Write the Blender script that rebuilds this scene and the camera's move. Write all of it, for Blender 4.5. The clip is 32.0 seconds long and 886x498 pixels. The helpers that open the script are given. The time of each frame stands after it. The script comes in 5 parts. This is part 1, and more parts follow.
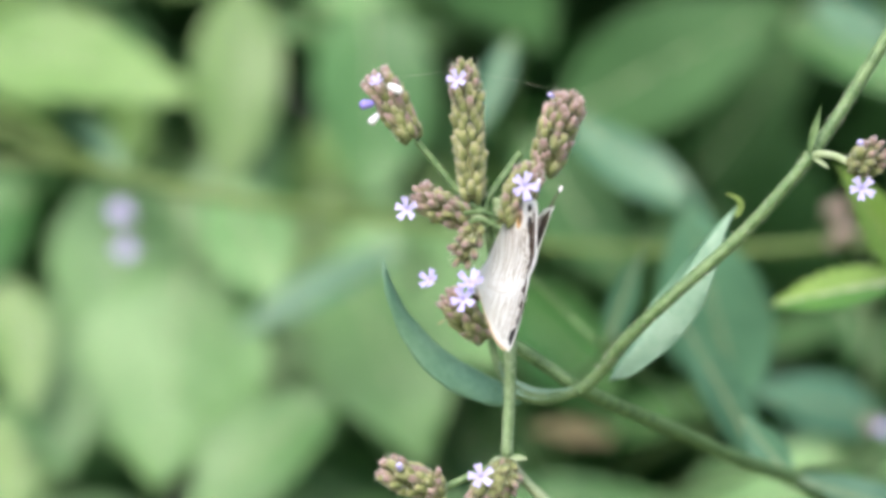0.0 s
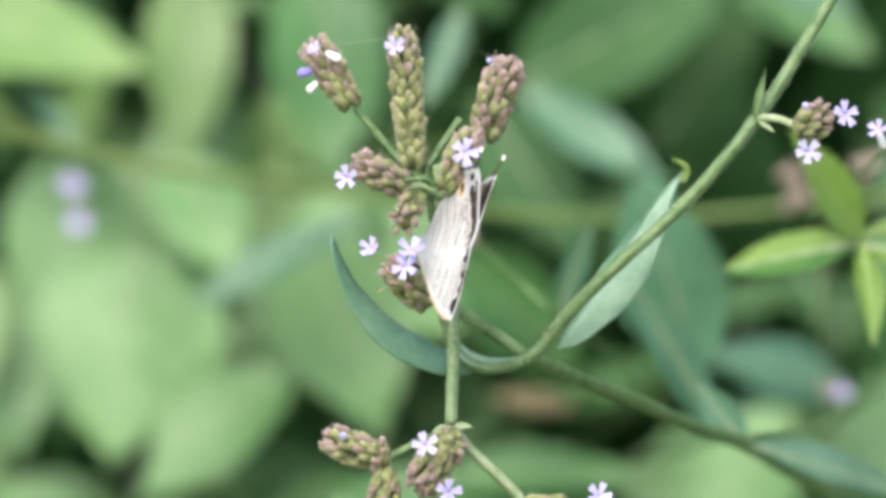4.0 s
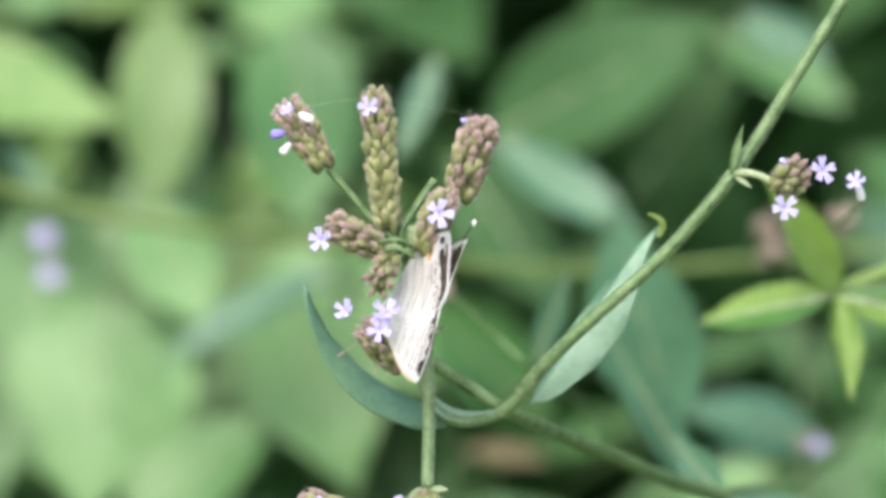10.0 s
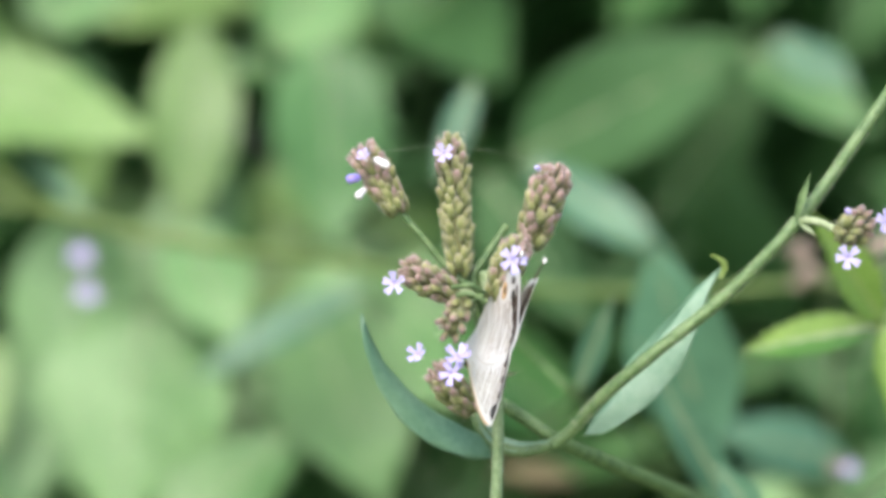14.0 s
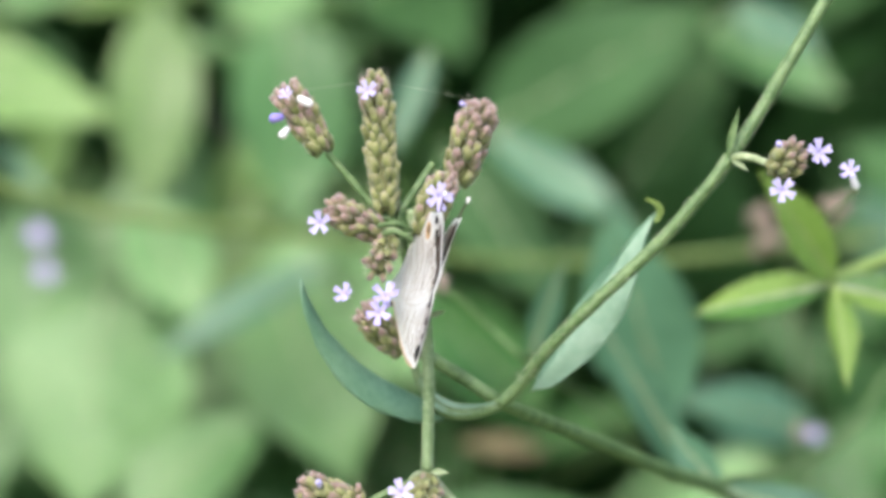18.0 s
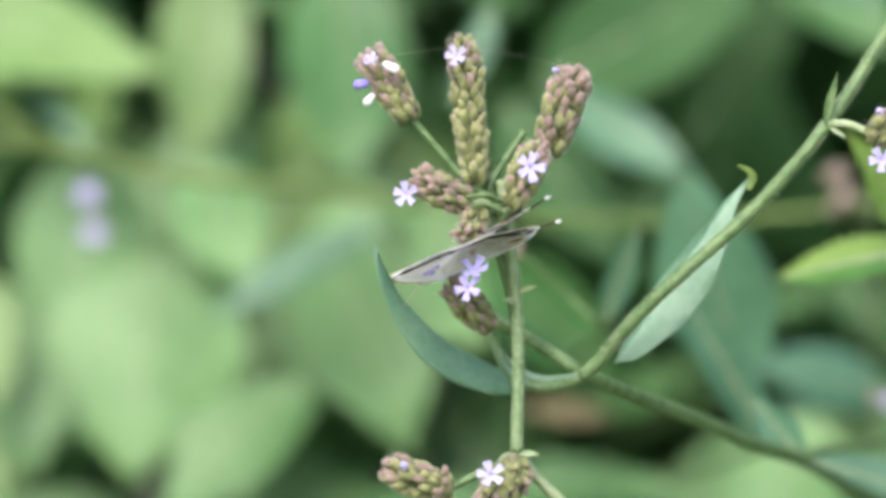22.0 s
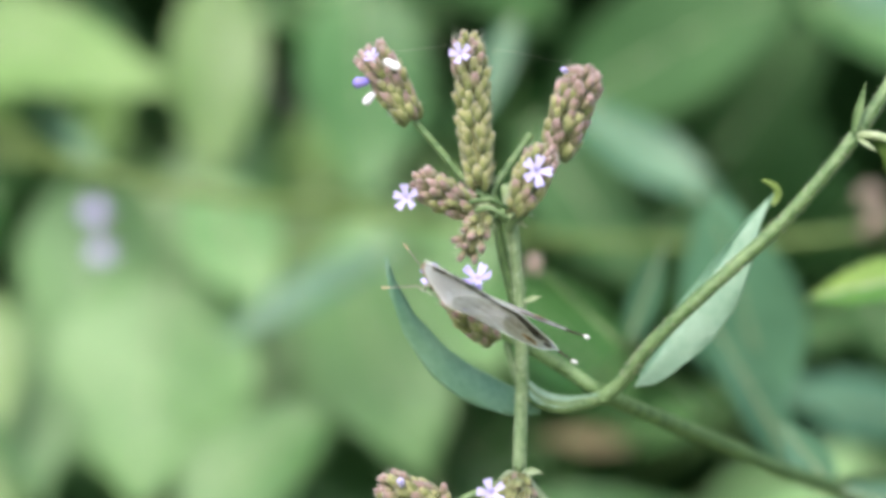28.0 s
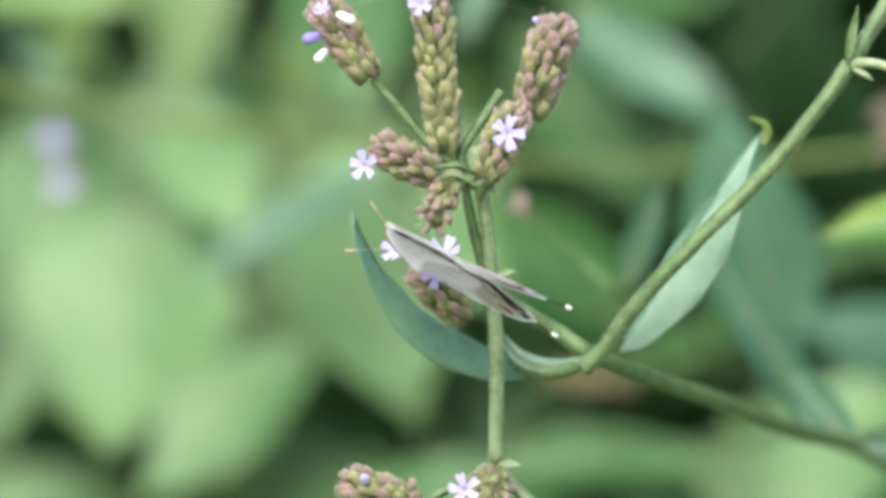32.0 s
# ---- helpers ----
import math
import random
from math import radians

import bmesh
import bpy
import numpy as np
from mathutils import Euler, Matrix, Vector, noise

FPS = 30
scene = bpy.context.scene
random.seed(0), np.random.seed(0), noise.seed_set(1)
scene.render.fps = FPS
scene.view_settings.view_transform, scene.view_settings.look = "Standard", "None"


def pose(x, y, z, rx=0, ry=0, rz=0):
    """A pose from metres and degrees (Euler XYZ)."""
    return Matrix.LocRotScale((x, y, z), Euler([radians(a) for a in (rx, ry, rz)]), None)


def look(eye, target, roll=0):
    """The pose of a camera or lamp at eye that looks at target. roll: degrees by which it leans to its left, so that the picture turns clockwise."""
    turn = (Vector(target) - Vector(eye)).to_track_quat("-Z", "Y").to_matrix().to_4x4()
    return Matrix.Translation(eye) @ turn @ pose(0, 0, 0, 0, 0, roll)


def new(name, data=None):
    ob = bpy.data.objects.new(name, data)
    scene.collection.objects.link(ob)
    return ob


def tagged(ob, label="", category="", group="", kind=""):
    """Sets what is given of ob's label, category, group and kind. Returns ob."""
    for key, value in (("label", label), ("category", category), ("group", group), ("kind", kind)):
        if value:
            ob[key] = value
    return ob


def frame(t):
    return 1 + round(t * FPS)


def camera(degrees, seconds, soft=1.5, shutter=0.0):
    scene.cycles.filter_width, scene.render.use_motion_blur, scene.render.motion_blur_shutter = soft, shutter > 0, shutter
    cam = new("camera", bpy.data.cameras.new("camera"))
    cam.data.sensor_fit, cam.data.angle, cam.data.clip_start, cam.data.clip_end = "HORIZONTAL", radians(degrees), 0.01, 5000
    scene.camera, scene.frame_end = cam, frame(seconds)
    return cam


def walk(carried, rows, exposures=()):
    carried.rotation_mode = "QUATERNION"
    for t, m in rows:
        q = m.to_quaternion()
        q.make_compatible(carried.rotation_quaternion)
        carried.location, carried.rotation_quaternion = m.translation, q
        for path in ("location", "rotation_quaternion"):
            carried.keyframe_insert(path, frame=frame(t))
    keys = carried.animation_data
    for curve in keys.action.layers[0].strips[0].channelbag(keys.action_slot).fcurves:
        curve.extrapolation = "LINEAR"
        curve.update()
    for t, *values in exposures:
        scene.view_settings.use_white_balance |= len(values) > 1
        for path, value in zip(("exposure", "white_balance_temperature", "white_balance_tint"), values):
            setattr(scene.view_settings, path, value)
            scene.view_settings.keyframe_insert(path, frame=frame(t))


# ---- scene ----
# ================= camera =================
cam = camera(6.902, 32.0, 3.8)
cam.data.dof.use_dof = True
flower = new("verbena_plant")
flower.location = (0.0133, -0.0080, 0.5597)
cam.data.dof.focus_object = flower
cam.data.dof.aperture_fstop = 17.5
cam.data.dof.aperture_blades = 0

# seconds, place, turn
PATH = [
    (0, 0.00014, -1.00084, 0.59970, 89.8823, -1.0640, 0.2308),
    (0.5, 0.00851, -0.99908, 0.60309, 89.5741, -0.2630, 0.7590),
    (1, 0.01101, -0.99329, 0.60245, 89.5793, 0.1570, 0.7084),
    (1.5, 0.00873, -0.99028, 0.60467, 89.3366, 0.0717, 0.5794),
    (2, 0.00807, -0.98962, 0.60649, 89.2746, -0.2915, 0.5241),
    (2.5, -0.01254, -1.00322, 0.61323, 89.0707, -0.9761, -0.5377),
    (3, 0.00600, -0.99529, 0.61578, 88.9541, -0.5205, 0.0507),
    (3.5, 0.00328, -0.99643, 0.59974, 89.6424, -0.3378, 0.0080),
    (5.5, 0.00783, -0.98959, 0.60359, 89.5809, -0.3102, 0.2052),
    (6, -0.02600, -1.00384, 0.61287, 89.2273, -0.1178, -1.1381),
    (6.5, -0.00292, -0.98922, 0.60765, 89.2402, 0.0426, -0.3767),
    (7, -0.01841, -0.99981, 0.60627, 88.9682, 0.2286, -1.2002),
    (7.5, -0.00923, -0.98667, 0.59955, 89.0621, 0.2179, -0.9251),
    (8, -0.00656, -0.99398, 0.60459, 89.0085, 0.0130, -0.7966),
    (8.5, 0.01190, -0.98553, 0.61010, 89.1536, -0.0881, 0.0660),
    (9, -0.01469, -0.98328, 0.58816, 90.3928, -0.3190, -0.9879),
    (9.5, 0.00515, -0.98131, 0.59980, 90.0533, -0.1466, -0.3201),
    (10, 0.00330, -0.98783, 0.59996, 90.0406, -0.3338, -0.1908),
    (10.5, -0.00296, -0.99413, 0.60361, 89.9710, -0.5174, -0.2213),
    (11, -0.02163, -0.99889, 0.60394, 89.8232, -0.6371, -1.0671),
    (11.5, -0.00859, -1.00113, 0.60742, 89.7621, -0.5409, -0.5424),
    (12, -0.02293, -1.00711, 0.59739, 90.1952, -0.4938, -1.1741),
    (12.5, -0.00340, -0.99525, 0.59474, 90.2708, 0.0039, -0.3548),
    (13, -0.01040, -1.00312, 0.59320, 90.3146, 0.0333, -0.7061),
    (13.5, 0.00270, -0.99757, 0.59886, 90.1389, -0.1380, -0.0802),
    (14, -0.01004, -0.99912, 0.60626, 89.9264, -0.7700, -0.5115),
    (14.5, 0.01551, -1.00093, 0.58899, 90.7635, -0.8842, 0.6367),
    (16.5, 0.01100, -0.99275, 0.60123, 90.2449, 0.0288, 0.3340),
    (17, -0.00729, -0.99747, 0.60607, 90.0510, -0.4224, -0.3474),
    (17.5, -0.00576, -0.98276, 0.59737, 90.2828, -0.2653, -0.5293),
    (18, 0.00283, -0.98868, 0.59978, 89.9979, 0.2485, -0.2550),
    (18.5, -0.00799, -0.99025, 0.60607, 89.5859, 0.0982, -0.5953),
    (19, 0.01486, -0.94518, 0.60199, 89.4732, 0.7694, 0.3033),
    (19.5, -0.00746, -0.95378, 0.59932, 89.6764, 0.1657, -0.4955),
    (20, 0.00596, -0.95067, 0.60111, 89.8237, 0.6158, 0.0967),
    (20.5, 0.01866, -0.94151, 0.60498, 89.5616, 1.0133, 0.5777),
    (21, -0.00432, -0.94330, 0.60261, 89.5801, 0.5002, -0.2538),
    (21.5, 0.00315, -0.94277, 0.60284, 89.4752, 0.6612, 0.1922),
    (22, -0.00709, -0.94796, 0.60302, 89.5358, 0.3608, -0.2346),
    (22.5, -0.01163, -0.94681, 0.60138, 89.7185, 0.1713, -0.3903),
    (23, 0.00243, -0.94167, 0.60165, 89.5793, 0.8166, 0.1314),
    (23.5, -0.00123, -0.93058, 0.60046, 89.5101, 0.5641, -0.0446),
    (24, -0.00931, -0.92133, 0.60022, 89.4934, 0.0392, -0.3515),
    (24.5, 0.00343, -0.91499, 0.60293, 89.6933, 0.2378, 0.2303),
    (26.5, 0.01438, -0.89857, 0.60620, 89.5806, 0.4581, 0.6859),
    (27, 0.00271, -0.89589, 0.60317, 89.7152, -0.2232, 0.1301),
    (27.5, -0.00145, -0.89389, 0.59874, 89.8160, -0.1114, 0.1723),
    (28, -0.00483, -0.90540, 0.59839, 89.9096, -0.0281, 0.0130),
    (28.5, 0.00054, -0.90436, 0.59824, 89.9519, 0.4217, 0.3300),
    (29, 0.00164, -0.88662, 0.59969, 90.2175, -0.1248, 0.4898),
    (29.5, 0.00488, -0.87408, 0.59815, 90.1713, 0.2544, 0.6628),
    (30, 0.00669, -0.85726, 0.60050, 89.9885, 0.1684, 0.6395),
    (30.5, -0.00836, -0.85456, 0.59707, 89.9994, -0.3210, -0.0308),
    (31, 0.00516, -0.82658, 0.60147, 89.5294, 0.6611, 0.4922),
    (31.5, -0.00064, -0.82405, 0.60328, 89.2601, 0.4028, 0.1564),
    (32, 0.00227, -0.81859, 0.60885, 88.7843, 0.8202, 0.2710),
]
walk(cam, [(t, pose(*p)) for t, *p in PATH])

# ================= world and light =================
world = bpy.data.worlds.new("world")
scene.world = world
world.use_nodes = True
wt = world.node_tree
sky = wt.nodes.new("ShaderNodeTexSky")
sky.sky_type = 'NISHITA'
sky.sun_disc = False
sky.sun_elevation = radians(50)
sky.sun_rotation = radians(200)
sky.air_density = 1.0
sky.dust_density = 4.0
wt.links.new(sky.outputs[0], wt.nodes["Background"].inputs[0])
wt.nodes["Background"].inputs[1].default_value = 0.15
sun_data = bpy.data.lights.new("sun", 'SUN')
sun_data.energy = 0.85
sun_data.angle = radians(25)
sun_data.color = (1.0, 0.97, 0.94)
sun = new("sun", sun_data)
sun.matrix_world = look((-0.9, -2.8, 2.5), (0, 0, 0.5))
scene.view_settings.exposure = 1.26

# ================= materials =================
def nodes_of(name):
    m = bpy.data.materials.new(name)
    m.use_nodes = True
    return m, m.node_tree, m.node_tree.nodes["Principled BSDF"]


def ramp_node(nt, stops):
    r = nt.nodes.new("ShaderNodeValToRGB")
    while len(r.color_ramp.elements) < len(stops):
        r.color_ramp.elements.new(0.5)
    for e, (p, c) in zip(r.color_ramp.elements, stops):
        e.position, e.color = p, (*c, 1)
    return r


def plant_material(name, dark, light, scale=120.0, gloss=0.45, through_light=0.25, vary=0.12, bump=0.15, fine=900.0, span=(0.4, 0.95), tone=(0.715, 0.76, 0.75)):
    """Leaf or stem: two scales of tone, small relief, some light let through."""
    m, nt, bsdf = nodes_of(name)
    co = nt.nodes.new("ShaderNodeTexCoord")
    n1 = nt.nodes.new("ShaderNodeTexNoise")
    n1.inputs["Scale"].default_value, n1.inputs["Detail"].default_value = scale, 3
    n2 = nt.nodes.new("ShaderNodeTexNoise")
    n2.inputs["Scale"].default_value, n2.inputs["Detail"].default_value = fine, 2
    nt.links.new(co.outputs["Object"], n1.inputs["Vector"])
    nt.links.new(co.outputs["Object"], n2.inputs["Vector"])
    mixf = nt.nodes.new("ShaderNodeMath")
    mixf.operation = 'MULTIPLY_ADD'
    nt.links.new(n2.outputs[0], mixf.inputs[0])
    mixf.inputs[1].default_value = 0.4
    nt.links.new(n1.outputs[0], mixf.inputs[2])
    tint = tone if isinstance(tone, tuple) else (tone, tone, tone)
    r = ramp_node(nt, [(span[0], [c * k for c, k in zip(dark, tint)]), (span[1], [c * k for c, k in zip(light, tint)])])
    nt.links.new(mixf.outputs[0], r.inputs[0])
    info = nt.nodes.new("ShaderNodeObjectInfo")
    hsv = nt.nodes.new("ShaderNodeHueSaturation")
    mr = nt.nodes.new("ShaderNodeMapRange")
    mr.inputs["To Min"].default_value, mr.inputs["To Max"].default_value = 1 - vary, 1 + vary
    nt.links.new(info.outputs["Random"], mr.inputs["Value"])
    nt.links.new(mr.outputs[0], hsv.inputs["Value"])
    nt.links.new(r.outputs[0], hsv.inputs["Color"])
    nt.links.new(hsv.outputs[0], bsdf.inputs["Base Color"])
    bsdf.inputs["Roughness"].default_value = gloss
    b = nt.nodes.new("ShaderNodeBump")
    b.inputs["Strength"].default_value, b.inputs["Distance"].default_value = bump, 0.0004
    nt.links.new(n2.outputs[0], b.inputs["Height"])
    nt.links.new(b.outputs[0], bsdf.inputs["Normal"])
    if through_light:
        tr = nt.nodes.new("ShaderNodeBsdfTranslucent")
        nt.links.new(hsv.outputs[0], tr.inputs[0])
        mx = nt.nodes.new("ShaderNodeMixShader")
        mx.inputs[0].default_value = through_light
        nt.links.new(bsdf.outputs[0], mx.inputs[1])
        nt.links.new(tr.outputs[0], mx.inputs[2])
        nt.links.new(mx.outputs[0], nt.nodes["Material Output"].inputs[0])
    return m


SOFT = dict(fine=260.0, span=(0.5, 0.86))
M_PALE = plant_material("pale_leaf", (0.138, 0.3, 0.095), (0.285, 0.5, 0.2), 42, through_light=0.35, **SOFT)
M_YELLOW = plant_material("yellow_green_leaf", (0.15, 0.29, 0.07), (0.28, 0.44, 0.15), 42, **SOFT)
M_FRESH = plant_material("fresh_leaf", (0.064, 0.19, 0.052), (0.155, 0.335, 0.115), 42, through_light=0.35, **SOFT)
M_MID = plant_material("mid_green_leaf", (0.05, 0.165, 0.04), (0.125, 0.3, 0.085), 42, through_light=0.35, **SOFT)
M_TEAL = plant_material("blue_green_leaf", (0.07, 0.19, 0.11), (0.155, 0.33, 0.2), 42, **SOFT)
# leaf green darkened in its colour to stand for shade among the foliage
M_SHADE_LEAF = plant_material("shade_toned_leaf", (0.042, 0.135, 0.037), (0.1, 0.245, 0.075), 25, 0.7, 0.4)
M_VLEAF = plant_material("stem_leaf", (0.095, 0.22, 0.13), (0.24, 0.41, 0.27), 110, 0.34, 0.2, 0.1, 0.3)
M_VLEAF_BACK = plant_material("stem_leaf_underside", (0.2, 0.36, 0.24), (0.37, 0.53, 0.4), 150, 0.5, 0.2)
M_LIME_DARK = plant_material("darker_lime_leaf", (0.06, 0.2, 0.03), (0.15, 0.33, 0.06), 90, 0.42, 0.25)
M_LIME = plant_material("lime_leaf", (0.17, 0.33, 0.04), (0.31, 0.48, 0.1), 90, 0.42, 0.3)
M_LIME_RIB = plant_material("lime_rib", (0.24, 0.36, 0.08), (0.38, 0.5, 0.16), 90, 0.45, 0.1)
ROUGH = dict(vary=0.1, bump=0.8, fine=1500.0, span=(0.5, 0.85))
M_STEM = plant_material("green_stem", (0.085, 0.165, 0.055), (0.2, 0.295, 0.125), 420, 0.5, 0.0, **ROUGH)
M_STEM_DARK = plant_material("dark_stem", (0.09, 0.165, 0.055), (0.2, 0.31, 0.12), 420, 0.5, 0.0, **ROUGH)
M_STEM_PALE = plant_material("pale_stem", (0.26, 0.34, 0.16), (0.46, 0.52, 0.32), 420, 0.5, 0.0, **ROUGH)
M_STEM_LIGHT = plant_material("light_green_stem", (0.22, 0.33, 0.14), (0.4, 0.5, 0.28), 420, 0.5, 0.0, **ROUGH)
M_RUNNER = plant_material("olive_stem", (0.1, 0.17, 0.035), (0.18, 0.26, 0.075), 60, 0.55, 0.0)


def calyx_material(name, stops):
    """Calyx that turns from its base to its teeth, with blotches and down."""
    m, nt, bsdf = nodes_of(name)
    co = nt.nodes.new("ShaderNodeTexCoord")
    sep = nt.nodes.new("ShaderNodeSeparateXYZ")
    nt.links.new(co.outputs["Object"], sep.inputs[0])
    n1 = nt.nodes.new("ShaderNodeTexNoise")
    n1.inputs["Scale"].default_value, n1.inputs["Detail"].default_value = 1600, 3
    nt.links.new(co.outputs["Object"], n1.inputs["Vector"])
    up = nt.nodes.new("ShaderNodeMath")
    up.operation = 'MULTIPLY_ADD'
    nt.links.new(sep.outputs[2], up.inputs[0])
    up.inputs[1].default_value = 370.0
    off = nt.nodes.new("ShaderNodeMath")
    off.operation = 'MULTIPLY_ADD'
    nt.links.new(n1.outputs[0], off.inputs[0])
    off.inputs[1].default_value, off.inputs[2].default_value = 0.5, -0.25
    nt.links.new(off.outputs[0], up.inputs[2])
    r = ramp_node(nt, [(q, [v * 0.85 for v in c]) for q, c in stops])
    nt.links.new(up.outputs[0], r.inputs[0])
    info = nt.nodes.new("ShaderNodeObjectInfo")
    mr = nt.nodes.new("ShaderNodeMapRange")
    mr.inputs["To Min"].default_value, mr.inputs["To Max"].default_value = 0.8, 1.2
    hsv = nt.nodes.new("ShaderNodeHueSaturation")
    nt.links.new(info.outputs["Random"], mr.inputs["Value"])
    nt.links.new(mr.outputs[0], hsv.inputs["Value"])
    nt.links.new(r.outputs[0], hsv.inputs["Color"])
    nt.links.new(hsv.outputs[0], bsdf.inputs["Base Color"])
    bsdf.inputs["Roughness"].default_value = 0.85
    bsdf.inputs["Sheen Weight"].default_value = 0.4
    b = nt.nodes.new("ShaderNodeBump")
    b.inputs["Strength"].default_value, b.inputs["Distance"].default_value = 0.6, 0.0002
    nt.links.new(n1.outputs[0], b.inputs["Height"])
    nt.links.new(b.outputs[0], bsdf.inputs["Normal"])
    tr = nt.nodes.new("ShaderNodeBsdfTranslucent")
    nt.links.new(hsv.outputs[0], tr.inputs[0])
    mx = nt.nodes.new("ShaderNodeMixShader")
    mx.inputs[0].default_value = 0.35
    nt.links.new(bsdf.outputs[0], mx.inputs[1])
    nt.links.new(tr.outputs[0], mx.inputs[2])
    nt.links.new(mx.outputs[0], nt.nodes["Material Output"].inputs[0])
    return m


M_CALYX = calyx_material("green_calyx", [(0.1, (0.19, 0.24, 0.07)), (0.55, (0.38, 0.42, 0.16)), (0.8, (0.48, 0.46, 0.25)), (1.0, (0.72, 0.68, 0.54))])
M_CALYX_PINK = calyx_material("mauve_calyx", [(0.1, (0.24, 0.25, 0.1)), (0.45, (0.4, 0.34, 0.22)), (0.72, (0.49, 0.34, 0.32)), (1.0, (0.74, 0.62, 0.6))])
# axis colour kept dark to paint shade into the gaps between calyces
M_CORE = plant_material("gap_shade_axis", (0.09, 0.1, 0.035), (0.17, 0.18, 0.07), 900, 0.8, 0.0, tone=0.9)
M_PETAL = plant_material("lilac_petal", (0.45, 0.41, 0.76), (0.64, 0.6, 0.92), 500, 0.5, 0.25, 0.05, 0.1, tone=1.0)
M_PETAL_FAR = plant_material("far_lilac_petal", (0.5, 0.44, 0.8), (0.7, 0.64, 0.95), 700, 0.5, 0.2, 0.05, 0.1, tone=0.85)
M_PETAL_LILAC = plant_material("lavender_petal", (0.42, 0.375, 0.76), (0.6, 0.55, 0.93), 700, 0.5, 0.2, 0.05, 0.1, tone=1.0)
M_THROAT = plant_material("violet_throat", (0.4, 0.33, 0.62), (0.55, 0.48, 0.75), 700, 0.5, 0.1)
M_BUD_BLUE = plant_material("violet_bud", (0.2, 0.16, 0.55), (0.36, 0.3, 0.75), 700, 0.5, 0.1, tone=1.0)
M_TUBE = plant_material("white_tube", (0.75, 0.74, 0.78), (0.88, 0.87, 0.9), 700, 0.5, 0.1, tone=1.0)
M_BROWN = plant_material("dry_leaf", (0.11, 0.085, 0.035), (0.22, 0.18, 0.085), 60, 0.7, 0.1)
M_HAIR = plant_material("pale_hair", (0.5, 0.55, 0.4), (0.7, 0.72, 0.6), 900, 0.6, 0.3, tone=1.0)
M_PINKBUD = plant_material("dusty_pink_bud", (0.3, 0.22, 0.17), (0.46, 0.36, 0.3), 400, 0.6, 0.1)
# ground out of view, toned pale to throw light up on wings and leaves
M_BOUNCE_GROUND = plant_material("bounce_ground", (0.13, 0.16, 0.08), (0.3, 0.33, 0.2), 9, 0.95, 0.0, 0, 0.8, 60, tone=0.9)
M_WING = plant_material("white_wing", (0.84, 0.845, 0.86), (0.91, 0.915, 0.925), 500, 0.6, 0.58, 0.0, 0.25, 3000, tone=1.0)
M_WING_LINE = plant_material("grey_brown_wing_line", (0.24, 0.21, 0.18), (0.4, 0.36, 0.31), 900, 0.6, 0.1, tone=1.0)
M_WING_VEIN = plant_material("pale_wing_vein", (0.52, 0.49, 0.44), (0.66, 0.63, 0.58), 900, 0.6, 0.3, tone=1.0)
M_WING_DARK = plant_material("dark_wing_mark", (0.004, 0.003, 0.003), (0.018, 0.014, 0.012), 900, 0.6, 0.0, tone=1.0)
M_WING_BROWN = plant_material("brown_wing_band", (0.012, 0.008, 0.006), (0.06, 0.038, 0.026), 1500, 0.7, 0.0, tone=1.0)
M_WING_ORANGE = plant_material("orange_wing_spot", (0.5, 0.3, 0.12), (0.66, 0.45, 0.24), 900, 0.6, 0.1, tone=1.0)
M_WING_UPPER = plant_material("grey_upper_wing", (0.3, 0.27, 0.25), (0.48, 0.45, 0.43), 900, 0.6, 0.3, tone=1.0)
M_WING_COSTA = plant_material("tan_wing_edge", (0.42, 0.3, 0.19), (0.6, 0.46, 0.32), 900, 0.6, 0.1, tone=1.0)
M_FUR = plant_material("grey_fur", (0.25, 0.23, 0.22), (0.6, 0.57, 0.54), 1200, 0.8, 0.0, tone=1.0)


# ================= building helpers =================
def part(name, bm, material, parent=None, label=""):
    me = bpy.data.meshes.new(name)
    for e in bm.edges:
        if len(e.link_faces) == 2 and e.calc_face_angle(0) > 1.0:
            e.smooth = False
    bm.to_mesh(me)
    bm.free()
    for m in (material if isinstance(material, (list, tuple)) else (material,)):
        me.materials.append(m)
    for p in me.polygons:
        p.use_smooth = True
    ob = new(name, me)
    if parent is not None:
        ob.parent = parent
    if label:
        ob["label"] = label
    return ob


def thing(name, label, category, at=(0, 0, 0), group="", kind=""):
    e = new(name)
    e.empty_display_size = 0.01
    e.location = at
    return tagged(e, label, category, group, kind)


def smooth_line(pts, steps=8):
    """Catmull-Rom through the points."""
    p = [Vector(q) for q in pts]
    p = [2 * p[0] - p[1]] + p + [2 * p[-1] - p[-2]]
    out = []
    for i in range(1, len(p) - 2):
        for k in range(steps):
            t = k / steps
            a, b, c, d = p[i - 1:i + 3]
            out.append(0.5 * ((2 * b) + (c - a) * t + (2 * a - 5 * b + 4 * c - d) * t * t + (3 * b - a - 3 * c + d) * t ** 3))
    out.append(p[-2])
    return out


